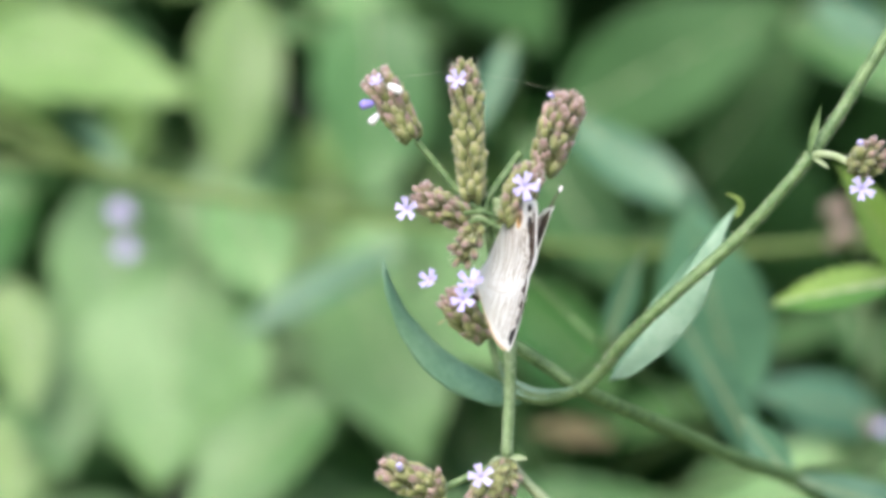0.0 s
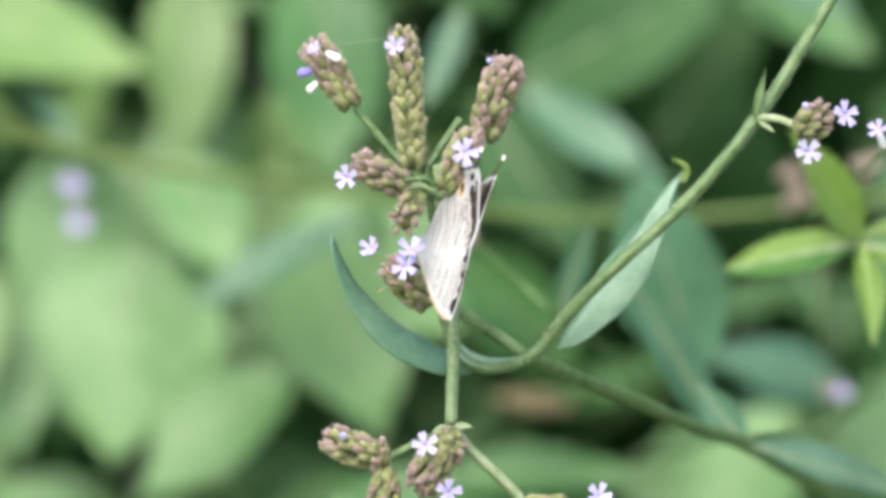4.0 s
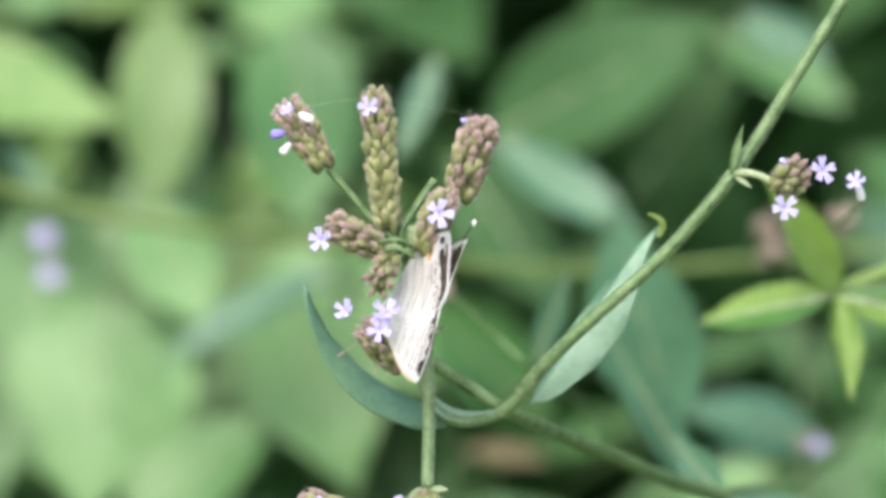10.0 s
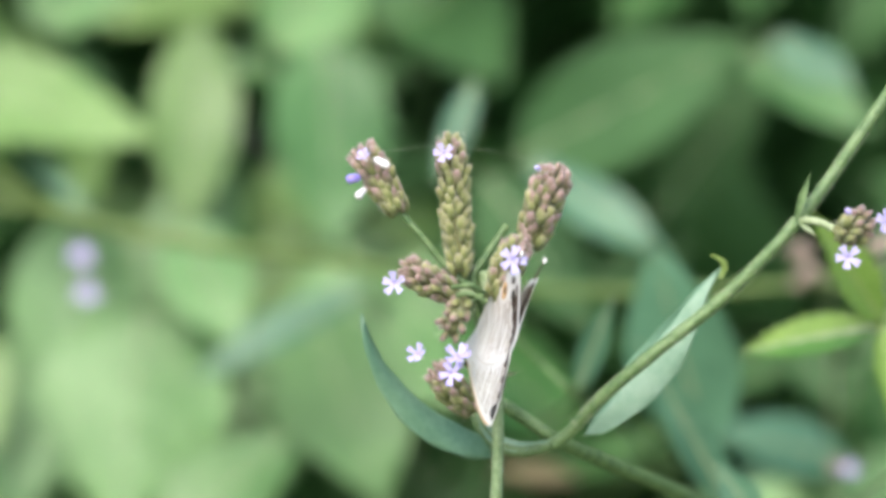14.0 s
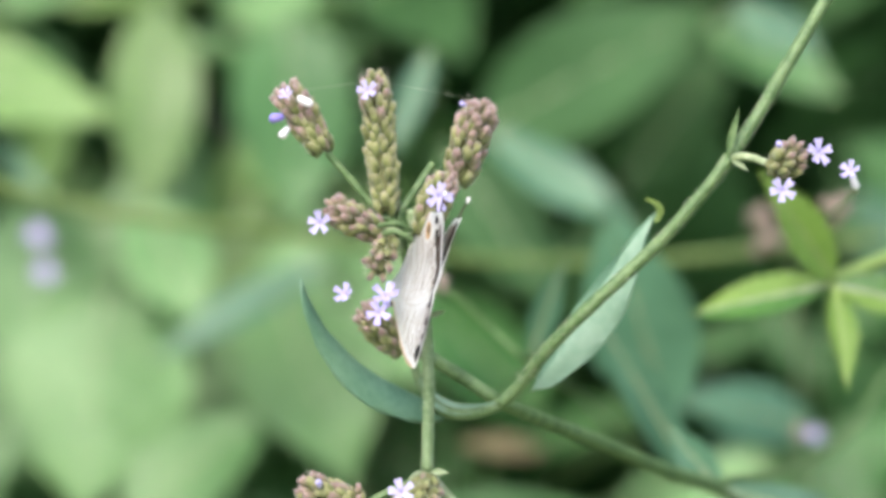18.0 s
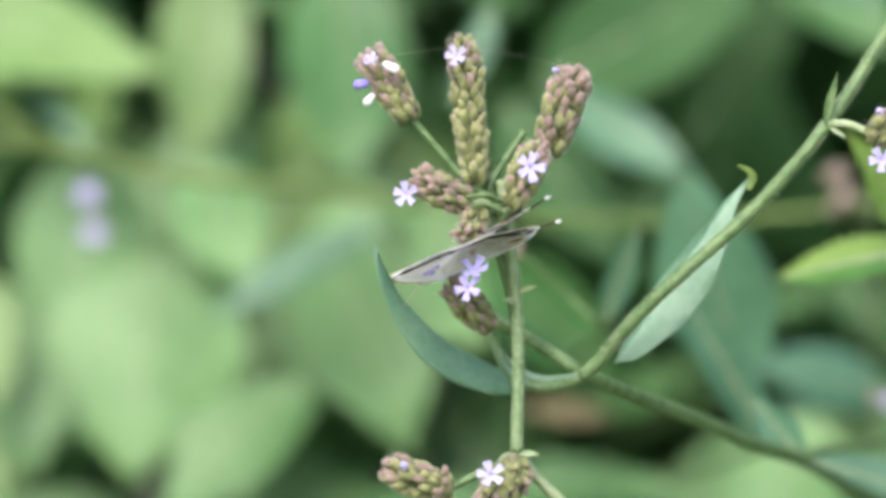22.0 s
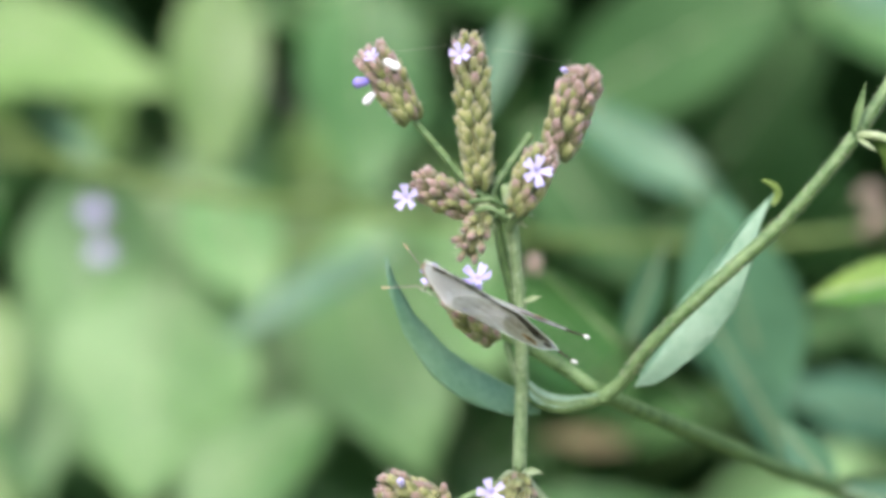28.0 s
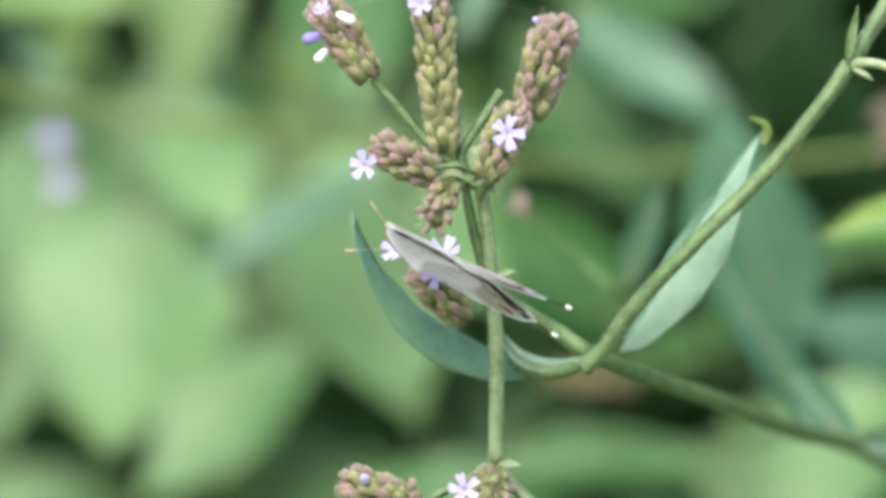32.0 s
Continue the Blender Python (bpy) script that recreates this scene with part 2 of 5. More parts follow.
def tube_bm(pts, r0, r1, steps=8, seg=10, ridge=0.0, wob=0.0):
    line = smooth_line(pts, steps)
    bm = bmesh.new()
    rings = []
    side = Vector((0, 1, 0))
    for i, c in enumerate(line):
        d = (line[min(i + 1, len(line) - 1)] - line[max(i - 1, 0)]).normalized()
        side = (side - d * side.dot(d))
        side = side.normalized() if side.length > 1e-6 else d.orthogonal().normalized()
        up = d.cross(side)
        f = i / (len(line) - 1)
        r = r0 + (r1 - r0) * f
        r *= 1 + wob * noise.noise(c * 300)
        rings.append([bm.verts.new(c + (side * math.cos(a) + up * math.sin(a)) * r * (1 + ridge * math.cos(4 * a)))
                      for a in (2 * math.pi * k / seg for k in range(seg))])
    for a, b in zip(rings, rings[1:]):
        for k in range(seg):
            bm.faces.new((a[k], a[(k + 1) % seg], b[(k + 1) % seg], b[k]))
    bm.faces.new(rings[0][::-1])
    bm.faces.new(rings[-1])
    return bm


def leaf_mesh(length, width, fold=0.2, droop=0.15, serr=0, wave=0.0, shape=0.45, thick=0.0003, nx=18, ny=4, curl=0.0, seed=0, stalk=0.0):
    """A blade along +x from the origin, width along y, face up +z: cupped along the midrib, bent along its length."""
    bm = bmesh.new()
    rnd = random.Random(seed)
    ph = rnd.uniform(0, 6)
    grid = []
    n = nx if not serr else serr * 2
    for i in range(n + 1):
        t = i / n
        w = 0.5 * width * (math.sin(math.pi * t ** (math.log(0.5) / math.log(shape))) ** (0.72 + 0.6 * t) if 0 < t < 1 else 0.004)
        if serr and 0 < t < 1:
            w *= 1.04 if i % 2 else 0.8
        x = length * t + (0.016 * length if serr and i % 2 and t < 0.95 else 0)
        zc = -droop * length * t * t + curl * length * max(0, t - 0.75) ** 2 * 8
        row = []
        for j in range(-ny, ny + 1):
            s = j / ny
            y = s * w
            z = zc + fold * abs(y) + wave * width * math.sin(ph + t * 9 + (2 if j > 0 else 0)) * abs(s) ** 1.5
            z += 0.016 * width * math.cos(abs(s) * 9 - t * 30)
            row.append((x, y, z))
        grid.append(row)
    top = [[bm.verts.new(p) for p in row] for row in grid]
    low = [[bm.verts.new((p[0], p[1], p[2] - thick)) for p in row] for row in grid]
    for i in range(n):
        for j in range(2 * ny):
            bm.faces.new((top[i][j], top[i + 1][j], top[i + 1][j + 1], top[i][j + 1]))
            f = bm.faces.new((low[i][j], low[i][j + 1], low[i + 1][j + 1], low[i + 1][j]))
            f.material_index = 1
        for j, flip in ((0, 1), (2 * ny, 0)):
            q = (top[i][j], low[i][j], low[i + 1][j], top[i + 1][j])
            bm.faces.new(q if not flip else q[::-1])
    bm.faces.new([v for v in top[0]][::1] + [v for v in low[0]][::-1])
    bm.faces.new([v for v in top[n]][::-1] + [v for v in low[n]])
    bmesh.ops.recalc_face_normals(bm, faces=bm.faces)
    return bm


def rib_mesh(length, r, droop, curl=0.0):
    pts = [(length * t, 0, -droop * length * t * t + curl * length * max(0, t - 0.75) ** 2 * 8) for t in (0, 0.2, 0.4, 0.6, 0.8, 0.97)]
    return tube_bm(pts, r, r * 0.3, 3, 6)


def frame_to(base, tip, face):
    """Pose with x from base to tip and z near to the given facing."""
    b, t = Vector(base), Vector(tip)
    x = (t - b).normalized()
    f = Vector(face)
    z = (f - x * f.dot(x)).normalized()
    y = z.cross(x)
    m = Matrix((x, y, z)).transposed().to_4x4()
    m.translation = b
    return m


def add_leaf(parent, base, tip, width, mats, face=(0, -0.85, 0.5), fold=0.2, droop=0.08, serr=0, wave=0.03, shape=0.45,
             rib=None, curl=0.0, seed=0, label="", thick=0.0003, name="leaf", nx=18, split=0, narrow=1.0):
    length = (Vector(tip) - Vector(base)).length
    ob = part(name, leaf_mesh(length, width, fold, droop, serr, wave, shape, thick, nx=nx, curl=curl, seed=seed), mats, parent, label)
    origin = parent.location if parent is not None else Vector((0, 0, 0))
    # the droop is taken back so that the tip lies where it should
    m = frame_to(base, tip, face)
    ob.matrix_basis = Matrix.Translation(-origin) @ m @ pose(0, 0, 0, 0, -math.degrees(math.atan(droop)), 0)
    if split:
        # the two halves of the folded blade take different materials, one can be narrowed
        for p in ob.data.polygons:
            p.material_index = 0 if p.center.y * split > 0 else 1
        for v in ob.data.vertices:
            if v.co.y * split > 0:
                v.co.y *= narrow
    if rib:
        part("midrib", rib_mesh(length, rib, droop, curl), M_LIME_RIB if mats[0] is M_LIME else M_STEM_PALE, ob)
    return ob


def down_to(p, foot):
    """Points of a stem that bends down from p to its foot in the soil."""
    p, foot = Vector(p), Vector(foot)
    return [Vector((p.x + (foot.x - p.x) * a, p.y + (foot.y - p.y) * b, p.z + (foot.z - p.z) * k)) for a, b, k in ((0.04, 0.12, 0.02), (0.1, 0.3, 0.08), (0.25, 0.5, 0.25), (0.6, 0.8, 0.6), (1, 1, 1))]


def local(parent, pts):
    return [Vector(p) - parent.location for p in pts]


# ---- flower pieces ----
def calyx_bm(seed=0):
    """A small downy calyx along +z: ribbed tube, closing to five uneven teeth."""
    rnd = random.Random(seed)
    bm = bmesh.new()
    prof = [(0.0, 0.5), (0.18, 0.92), (0.45, 1.1), (0.7, 1.0), (0.93, 0.6)]
    seg = 10
    rings = []
    for h, r in prof:
        ring = []
        for k in range(seg):
            a = 2 * math.pi * k / seg
            q = 0.00053 * r * (1.1 if k % 2 else 0.92) * rnd.uniform(0.94, 1.06)
            up = 0.0021 * (h + (rnd.uniform(0.08, 0.3) if h > 0.9 and k % 2 else 0))
            ring.append(bm.verts.new((q * math.cos(a) + 0.0002 * h * h, q * math.sin(a), up)))
        rings.append(ring)
    for a, b in zip(rings, rings[1:]):
        for k in range(seg):
            bm.faces.new((a[k], a[(k + 1) % seg], b[(k + 1) % seg], b[k]))
    c = bm.verts.new((0.0002, 0, 0.0018))
    for k in range(seg):
        bm.faces.new((rings[-1][k], rings[-1][(k + 1) % seg], c))
    return bm


def mesh_from(bm, name, mats):
    me = bpy.data.meshes.new(name)
    bm.to_mesh(me)
    bm.free()
    for m in mats:
        me.materials.append(m)
    for p in me.polygons:
        p.use_smooth = True
    return me


CALYX_G = [mesh_from(calyx_bm(q), "calyx", [M_CALYX]) for q in range(4)]
CALYX_P = [mesh_from(calyx_bm(q + 9), "calyx", [M_CALYX_PINK]) for q in range(4)]


def floret_bm(size=0.0042, cup=0.15, seed=0):
    """Five notched petals round a throat, facing +z, with a tube behind."""
    bm = bmesh.new()
    rnd = random.Random(seed)
    R = size / 2
    for k in range(5):
        a0 = 2 * math.pi * k / 5 + rnd.uniform(-0.12, 0.12)
        ln = R * rnd.uniform(0.92, 1.1)
        wd = R * rnd.uniform(0.58, 0.7)
        cp = cup + rnd.uniform(-0.12, 0.12)
        rows = []
        for i, (t, w) in enumerate(((0.06, 0.5), (0.36, 0.6), (0.66, 0.86), (0.88, 1.0), (1.0, 0.66))):
            row = []
            for j in (-1, -0.5, 0, 0.5, 1):
                x = ln * t * (1 - (0.12 if i == 4 and j == 0 else 0.0))
                y = wd * w * j * 0.5
                z = cp * ln * t * t + 0.1 * wd * abs(j)
                row.append(bm.verts.new((x * math.cos(a0) - y * math.sin(a0), x * math.sin(a0) + y * math.cos(a0), z + 0.00005 * (k % 2))))
            rows.append(row)
        for r1, r2 in zip(rows, rows[1:]):
            for j in range(4):
                bm.faces.new((r1[j], r1[j + 1], r2[j + 1], r2[j]))
    geom = bmesh.ops.extrude_face_region(bm, geom=bm.faces[:])
    for v in geom["geom"]:
        if isinstance(v, bmesh.types.BMVert):
            v.co.z -= 0.00009
    bmesh.ops.recalc_face_normals(bm, faces=bm.faces)
    # throat and tube
    for (r0, z0), (r1, z1), mi in (((0.1 * R, 0.0001), (0.13 * R, -0.0001), 1), ((0.13 * R, -0.0001), (0.13 * R, -0.0018), 2)):
        a = [bm.verts.new((r0 * math.cos(q), r0 * math.sin(q), z0)) for q in (2 * math.pi * k / 8 for k in range(8))]
        b = [bm.verts.new((r1 * math.cos(q), r1 * math.sin(q), z1)) for q in (2 * math.pi * k / 8 for k in range(8))]
        for k in range(8):
            f = bm.faces.new((a[k], b[k], b[(k + 1) % 8], a[(k + 1) % 8]))
            f.material_index = mi
        if mi == 1:
            f = bm.faces.new(a)
            f.material_index = 1
    return bm


FAR_FLORETS = [mesh_from(floret_bm(0.0039, c, s), "floret", [M_PETAL_FAR, M_THROAT, M_TUBE]) for s, c in ((4, 0.1), (5, 0.25), (6, 0.4))]
FLORETS = [mesh_from(floret_bm(0.0039, c, s), "floret", [M_PETAL, M_THROAT, M_TUBE]) for s, c in ((1, 0.1), (2, 0.25), (3, 0.4))]
LILAC_FLORETS = [mesh_from(floret_bm(0.0039, c, s), "floret", [M_PETAL_LILAC, M_THROAT, M_TUBE]) for s, c in ((7, 0.15), (8, 0.3), (9, 0.5))]


def add_floret(parent, at, face, kind=0, size=1.0, roll=0.0, origin=None, far=False, lilac=False):
    ob = new("floret", (LILAC_FLORETS if lilac else FAR_FLORETS if far else FLORETS)[kind % 3])
    ob.parent = parent
    q = Vector(face).normalized().to_track_quat('Z', 'Y').to_matrix().to_4x4()
    ob.matrix_basis = Matrix.Translation(Vector(at) - (origin if origin is not None else parent.location)) @ q @ pose(0, 0, 0, 0, 0, roll) @ Matrix.Scale(size, 4)
    return ob


def hairs(parent, pts, r, n, length=0.0005, seed=0):
    """Fine pale hairs along a stem, joined."""
    rnd = random.Random(seed)
    line = smooth_line(pts, 10)
    bm = bmesh.new()
    for _ in range(n):
        i = rnd.randrange(len(line) - 1)
        c = line[i].lerp(line[i + 1], rnd.random())
        d = (line[i + 1] - line[i]).normalized()
        o = Vector((rnd.gauss(0, 1), rnd.gauss(0, 1), rnd.gauss(0, 1)))
        o = (o - d * o.dot(d)).normalized()
        s = d.cross(o)
        a = c + o * r * 0.9
        w = 0.000035
        v = [bm.verts.new(a + s * w), bm.verts.new(a - s * w), bm.verts.new(a + d * w), bm.verts.new(a + o * length * rnd.uniform(0.5, 1.3) + d * length * rnd.uniform(-0.4, 0.4))]
        bm.faces.new((v[0], v[1], v[3]))
        bm.faces.new((v[1], v[2], v[3]))
        bm.faces.new((v[2], v[0], v[3]))
    return tagged(part("hairs", bm, M_HAIR, parent, "short pale stem hairs"), kind="stuff")


def spike(root, base, tip, width, pink=0.3, count=None, seed=0, label="", taper=0.75, loose=0.0, waist=0.0):
    """A flower spike of overlapping calyces wound round an axis from base to tip."""
    rnd = random.Random(seed)
    b, t = Vector(base) - root.location, Vector(tip) - root.location
    L = (t - b).length
    d = (t - b).normalized()
    s = d.orthogonal().normalized()
    u = d.cross(s)
    R = width / 2
    core = part("flower_spike", tube_bm([b, b + (t - b) * 0.5, b + (t - b) * 0.88], R * 0.66, R * 0.45, 4, 8), M_CORE, root, label)
    n = int(count * 0.8) if count else max(10, int(L / 0.000112 * (R / 0.0027)))
    g = math.pi * (3 - math.sqrt(5))
    for i in range(n):
        f = (i + 0.5) / n
        a = i * g + rnd.uniform(-0.5, 0.5)
        out = s * math.cos(a) + u * math.sin(a)
        shape = (0.62 + 0.38 * min(1.0, f / 0.3)) * (1 - (1 - taper) * f ** 2) - waist * math.sin(f * math.pi * 2) * 0.2
        end = max(0.0, (f - 0.85) / 0.15)
        k = 1.0 - 0.25 * end
        lean = 0.24 * (1 - 0.3 * end) + rnd.uniform(-0.12, 0.16) + loose * rnd.uniform(-0.2, 0.5)
        z = (d * math.cos(lean) + out * math.sin(lean)).normalized()
        rr = R * shape * (0.6 - 0.36 * end) * rnd.uniform(0.93, 1.06)
        p = b + d * (L * (f * 0.97 - 0.03) - 0.0006) + out * rr
        ob = new("calyx", (CALYX_P if rnd.random() < pink * 0.6 + max(0.0, f - 0.5) * 1.4 else CALYX_G)[rnd.randrange(4)])
        ob.parent = core
        x = (out - z * out.dot(z)).normalized()
        m = Matrix((x, z.cross(x), z)).transposed().to_4x4()
        m.translation = p
        sc = 1.0 * k * rnd.uniform(0.85, 1.15) * (R / 0.0026) ** 0.6
        ob.matrix_basis = m @ Matrix.Scale(sc, 4)
    hairs(core, [b, b.lerp(t, 0.5), t], R * 0.8, int(L * 22000), 0.0009, seed)
    return core


def bud_bm(length, r, seg=8):
    bm = bmesh.new()
    rings = []
    for h, q in ((0, 0.5), (0.15, 0.8), (0.45, 0.85), (0.75, 1.0), (0.93, 0.7), (1.0, 0.25)):
        rings.append([bm.verts.new((r * q * math.cos(a), r * q * math.sin(a), length * h)) for a in (2 * math.pi * k / seg for k in range(seg))])
    for a, b in zip(rings, rings[1:]):
        for k in range(seg):
            bm.faces.new((a[k], a[(k + 1) % seg], b[(k + 1) % seg], b[k]))
    bm.faces.new(rings[-1])
    bm.faces.new(rings[0][::-1])
    return bm


def add_bud(root, at, to, r, mat, label=""):
    at, to = Vector(at), Vector(to)
    ob = part("bud", bud_bm((to - at).length, r), mat, root, label)
    ob.matrix_basis = Matrix.Translation(at - root.location) @ (to - at).to_track_quat('Z', 'Y').to_matrix().to_4x4()
    return ob


# ================= ground =================
def ground_bm():
    bm = bmesh.new()
    xs = [-900, -200, -40, -10, -4, -2, -1, -0.5, -0.25, 0, 0.25, 0.5, 1, 2, 4, 10, 40, 200, 900]
    vs = {}
    for i, x in enumerate(xs):
        for j, y in enumerate(xs):
            r = math.hypot(x, y)
            vs[i, j] = bm.verts.new((x, y, 0.02 * noise.noise(Vector((x * 3, y * 3, 0))) if r < 6 else 0.0))
    for i in range(len(xs) - 1):
        for j in range(len(xs) - 1):
            bm.faces.new((vs[i, j], vs[i + 1, j], vs[i + 1, j + 1], vs[i, j + 1]))
    return bm


tagged(part("ground", ground_bm(), M_BOUNCE_GROUND), "unseen ground under the plants, pale to bounce light", "ground", kind="structure")


# ================= flowering stem (sways) =================
flower.empty_display_size = 0.01
tagged(flower, "upright green verbena with budded lilac flower spikes", "flower")
STALK = [(0.0031, 0.0000, 0.6040), (0.0042, 0.0020, 0.5967), (0.0051, 0.0040, 0.5879), (0.0054, 0.0050, 0.5792), (0.0052, 0.0060, 0.5684)]
part("stalk", tube_bm(local(flower, STALK), 0.00068, 0.00078, 8, 12, 0.09, 0.12), M_STEM_LIGHT, flower)
part("stalk", tube_bm(local(flower, [(0.0018, 0.0010, 0.6007), (0.0030, 0.0030, 0.5945), (0.0044, 0.0045, 0.5890), (0.0051, 0.0050, 0.5850)]), 0.00055, 0.0006, 6, 8, 0.05), M_STEM_DARK, flower)
hairs(flower, local(flower, STALK[1:]), 0.00082, 420, 0.0005, 3)
LOWER = [(0.0052, 0.0060, 0.5685), (0.0079, 0.0060, 0.5653), (0.0111, 0.0060, 0.5612), (0.0150, 0.0060, 0.5581), (0.0164, 0.0090, 0.5530)]
part("stalk", tube_bm(local(flower, LOWER[:2] + LOWER[3:] + down_to(LOWER[4], (LOWER[4][0] + 0.03, 0.1, -0.02))), 0.00062, 0.0012, 8, 8, 0.05), M_STEM_PALE, flower)

# peduncles of the head
for pts, r in (
        ([(-0.0082, 0.0000, 0.6117), (-0.0050, 0.0000, 0.6081), (-0.0012, 0.0000, 0.6037), (0.0015, 0.0000, 0.6018)], 0.00045),
        ([(0.0061, 0.0030, 0.6103), (0.0037, 0.0020, 0.6067), (0.0016, 0.0010, 0.6033), (0.0022, 0.0010, 0.6011)], 0.0005),
        ([(-0.0018, 0.0000, 0.6008), (0.0015, 0.0000, 0.6007), (0.0033, 0.0010, 0.5996)], 0.0004),
        ([(0.0051, -0.0020, 0.6003), (0.0041, -0.0010, 0.5995), (0.0035, 0.0000, 0.5985)], 0.0005),
        ([(0.0001, -0.0010, 0.5986), (0.0018, 0.0000, 0.6002), (0.0031, 0.0000, 0.6007)], 0.0004)):
    part("peduncle", tube_bm(local(flower, pts), r, r * 1.2, 6, 8, 0.05), M_STEM, flower)

spike(flower, (-0.0088, 0.0000, 0.6122), (-0.0140, -0.0010, 0.6208), 0.0049, 0.6, None, 1, "narrow green-brown spike with white tubes", 0.95)
spike(flower, (-0.0002, 0.0000, 0.6040), (-0.0019, -0.0020, 0.6231), 0.0047, 0.0, None, 2, "tall straight green spike", 0.95)
spike(flower, (0.0094, 0.0040, 0.6080), (0.0128, 0.0000, 0.6184), 0.0056, 0.75, None, 3, "stout spike flushed pink at the top", 0.95)
spike(flower, (-0.0014, -0.0010, 0.6010), (-0.0080, -0.0040, 0.6046), 0.0046, 0.9, None, 4, "short side spike flushed pink", 0.8)
spike(flower, (0.0044, -0.0030, 0.6008), (0.0079, -0.0050, 0.6086), 0.0046, 0.3, None, 5, "", 0.85)
spike(flower, (0.0004, -0.0020, 0.6000), (-0.0018, -0.0060, 0.5953), 0.0038, 1.1, 26, 6, "small drooping mauve spike", 1.0, 0.6)
spike(flower, (0.0015, 0.0060, 0.5850), (-0.0036, 0.0020, 0.5906), 0.0045, 0.3, None, 7, "", 0.85)
spike(flower, (-0.0041, 0.0040, 0.5640), (-0.0119, 0.0020, 0.5670), 0.0048, 0.45, None, 8, "", 0.9)
spike(flower, (-0.0041, 0.0040, 0.5632), (-0.0055, 0.0020, 0.5662), 0.0036, 0.45, 16, 9, "", 0.9)
spike(flower, (-0.0036, 0.0040, 0.5623), (-0.0041, 0.0020, 0.5568), 0.0046, 0.5, None, 10, "", 0.85)
spike(flower, (0.0048, 0.0030, 0.5670), (0.0009, 0.0000, 0.5603), 0.0058, 0.3, None, 11, "", 0.9)
spike(flower, (0.0052, 0.0030, 0.5678), (0.0055, 0.0000, 0.5641), 0.0036, 0.3, 16, 12, "", 0.9)
spike(flower, (0.0155, 0.0060, 0.5575), (0.0258, 0.0040, 0.5553), 0.0050, 0.55, None, 13, "", 0.85)
spike(flower, (0.0167, 0.0060, 0.5561), (0.0131, 0.0030, 0.5508), 0.0052, 0.5, None, 14, "", 0.85)
for pts in ([(0.0045, 0.0050, 0.5677), (0.0006, 0.0040, 0.5661), (-0.0041, 0.0040, 0.5638)], [(0.0049, 0.0050, 0.5677), (0.0049, 0.0040, 0.5666), (0.0047, 0.0040, 0.5656)]):
    part("peduncle", tube_bm(local(flower, pts), 0.0006, 0.0005, 6, 8), M_STEM, flower)
for pts, r in (([(0.0012, 0.0000, 0.6008), (0.0002, 0.0000, 0.6028), (-0.0003, 0.0000, 0.6050)], 0.0007),
               ([(-0.0013, -0.0040, 0.6018), (0.0012, -0.0060, 0.6021), (0.0033, -0.0050, 0.6011)], 0.00042),
               ([(-0.0006, -0.0050, 0.6007), (0.0012, -0.0070, 0.6010), (0.0034, -0.0060, 0.5998)], 0.00042)):
    part("peduncle", tube_bm(local(flower, pts), r * 0.8, r * 0.65, 6, 8, 0.05), M_STEM, flower)
# bracts at the nodes
for b, t, w in (((0.0054, 0.0050, 0.5683), (0.0081, 0.0020, 0.5685), 0.0012), ((0.0050, 0.0050, 0.5683), (0.0026, 0.0020, 0.5677), 0.0012),
                ((0.0053, 0.0030, 0.5894), (0.0077, 0.0010, 0.5903), 0.0009), ((0.0051, 0.0030, 0.5880), (0.0033, 0.0010, 0.5886), 0.0009),
                ((0.0022, 0.0000, 0.6007), (-0.0007, -0.0020, 0.6015), 0.001), ((0.0033, 0.0000, 0.6003), (0.0058, -0.0020, 0.5987), 0.001)):
    add_leaf(flower, b, t, w, (M_STEM_PALE, M_STEM_PALE), fold=0.5, nx=8, thick=0.00012, name="bract")

for at, face, k, sz, roll, lilac in (
        ((0.0067, -0.0090, 0.6057), (0.1, -1, 0.1), 0, 1.0, 0, False), ((-0.0091, -0.0070, 0.6022), (-0.5, -1, 0.0), 1, 0.85, 20, False),
        ((-0.0027, -0.0060, 0.6199), (-0.25, -1, 0.35), 2, 0.74, 40, False), ((-0.0058, -0.0055, 0.5927), (-0.5, -1, 0.4), 2, 0.75, 10, True),
        ((-0.0012, -0.0065, 0.5902), (-0.1, -1, 0.2), 1, 0.9, 50, True), ((-0.0003, -0.0060, 0.5924), (-0.1, -0.8, 0.6), 2, 0.95, 0, True),
        ((0.0017, -0.0040, 0.5661), (0, -1, 0.3), 1, 0.9, 30, False), ((0.0048, -0.0030, 0.5598), (0.2, -1, -0.1), 0, 0.95, 15, False),
        ((0.0253, 0.0000, 0.5593), (0.3, -1, 0.3), 1, 0.9, 60, False), ((0.0172, 0.0000, 0.5497), (0.2, -1, 0.1), 0, 0.9, 5, False)):
    add_floret(flower, at, face, k, sz, roll, None, False, lilac)
add_bud(flower, (-0.0120, -0.0040, 0.6190), (-0.0101, -0.0050, 0.6181), 0.00062, M_TUBE, "white corolla tube")
add_bud(flower, (-0.0133, -0.0030, 0.6150), (-0.0144, -0.0040, 0.6137), 0.0006, M_TUBE, "white corolla tube")
add_bud(flower, (-0.0140, -0.0030, 0.6165), (-0.0158, -0.0040, 0.6162), 0.0007, M_BUD_BLUE, "violet bud")
add_floret(flower, (-0.0135, -0.0060, 0.6194), (-0.4, -0.7, 0.7), 2, 0.55, 10)
add_bud(flower, (0.0104, -0.0030, 0.6179), (0.0098, -0.0040, 0.6183), 0.0004, M_PETAL, "lilac bud")
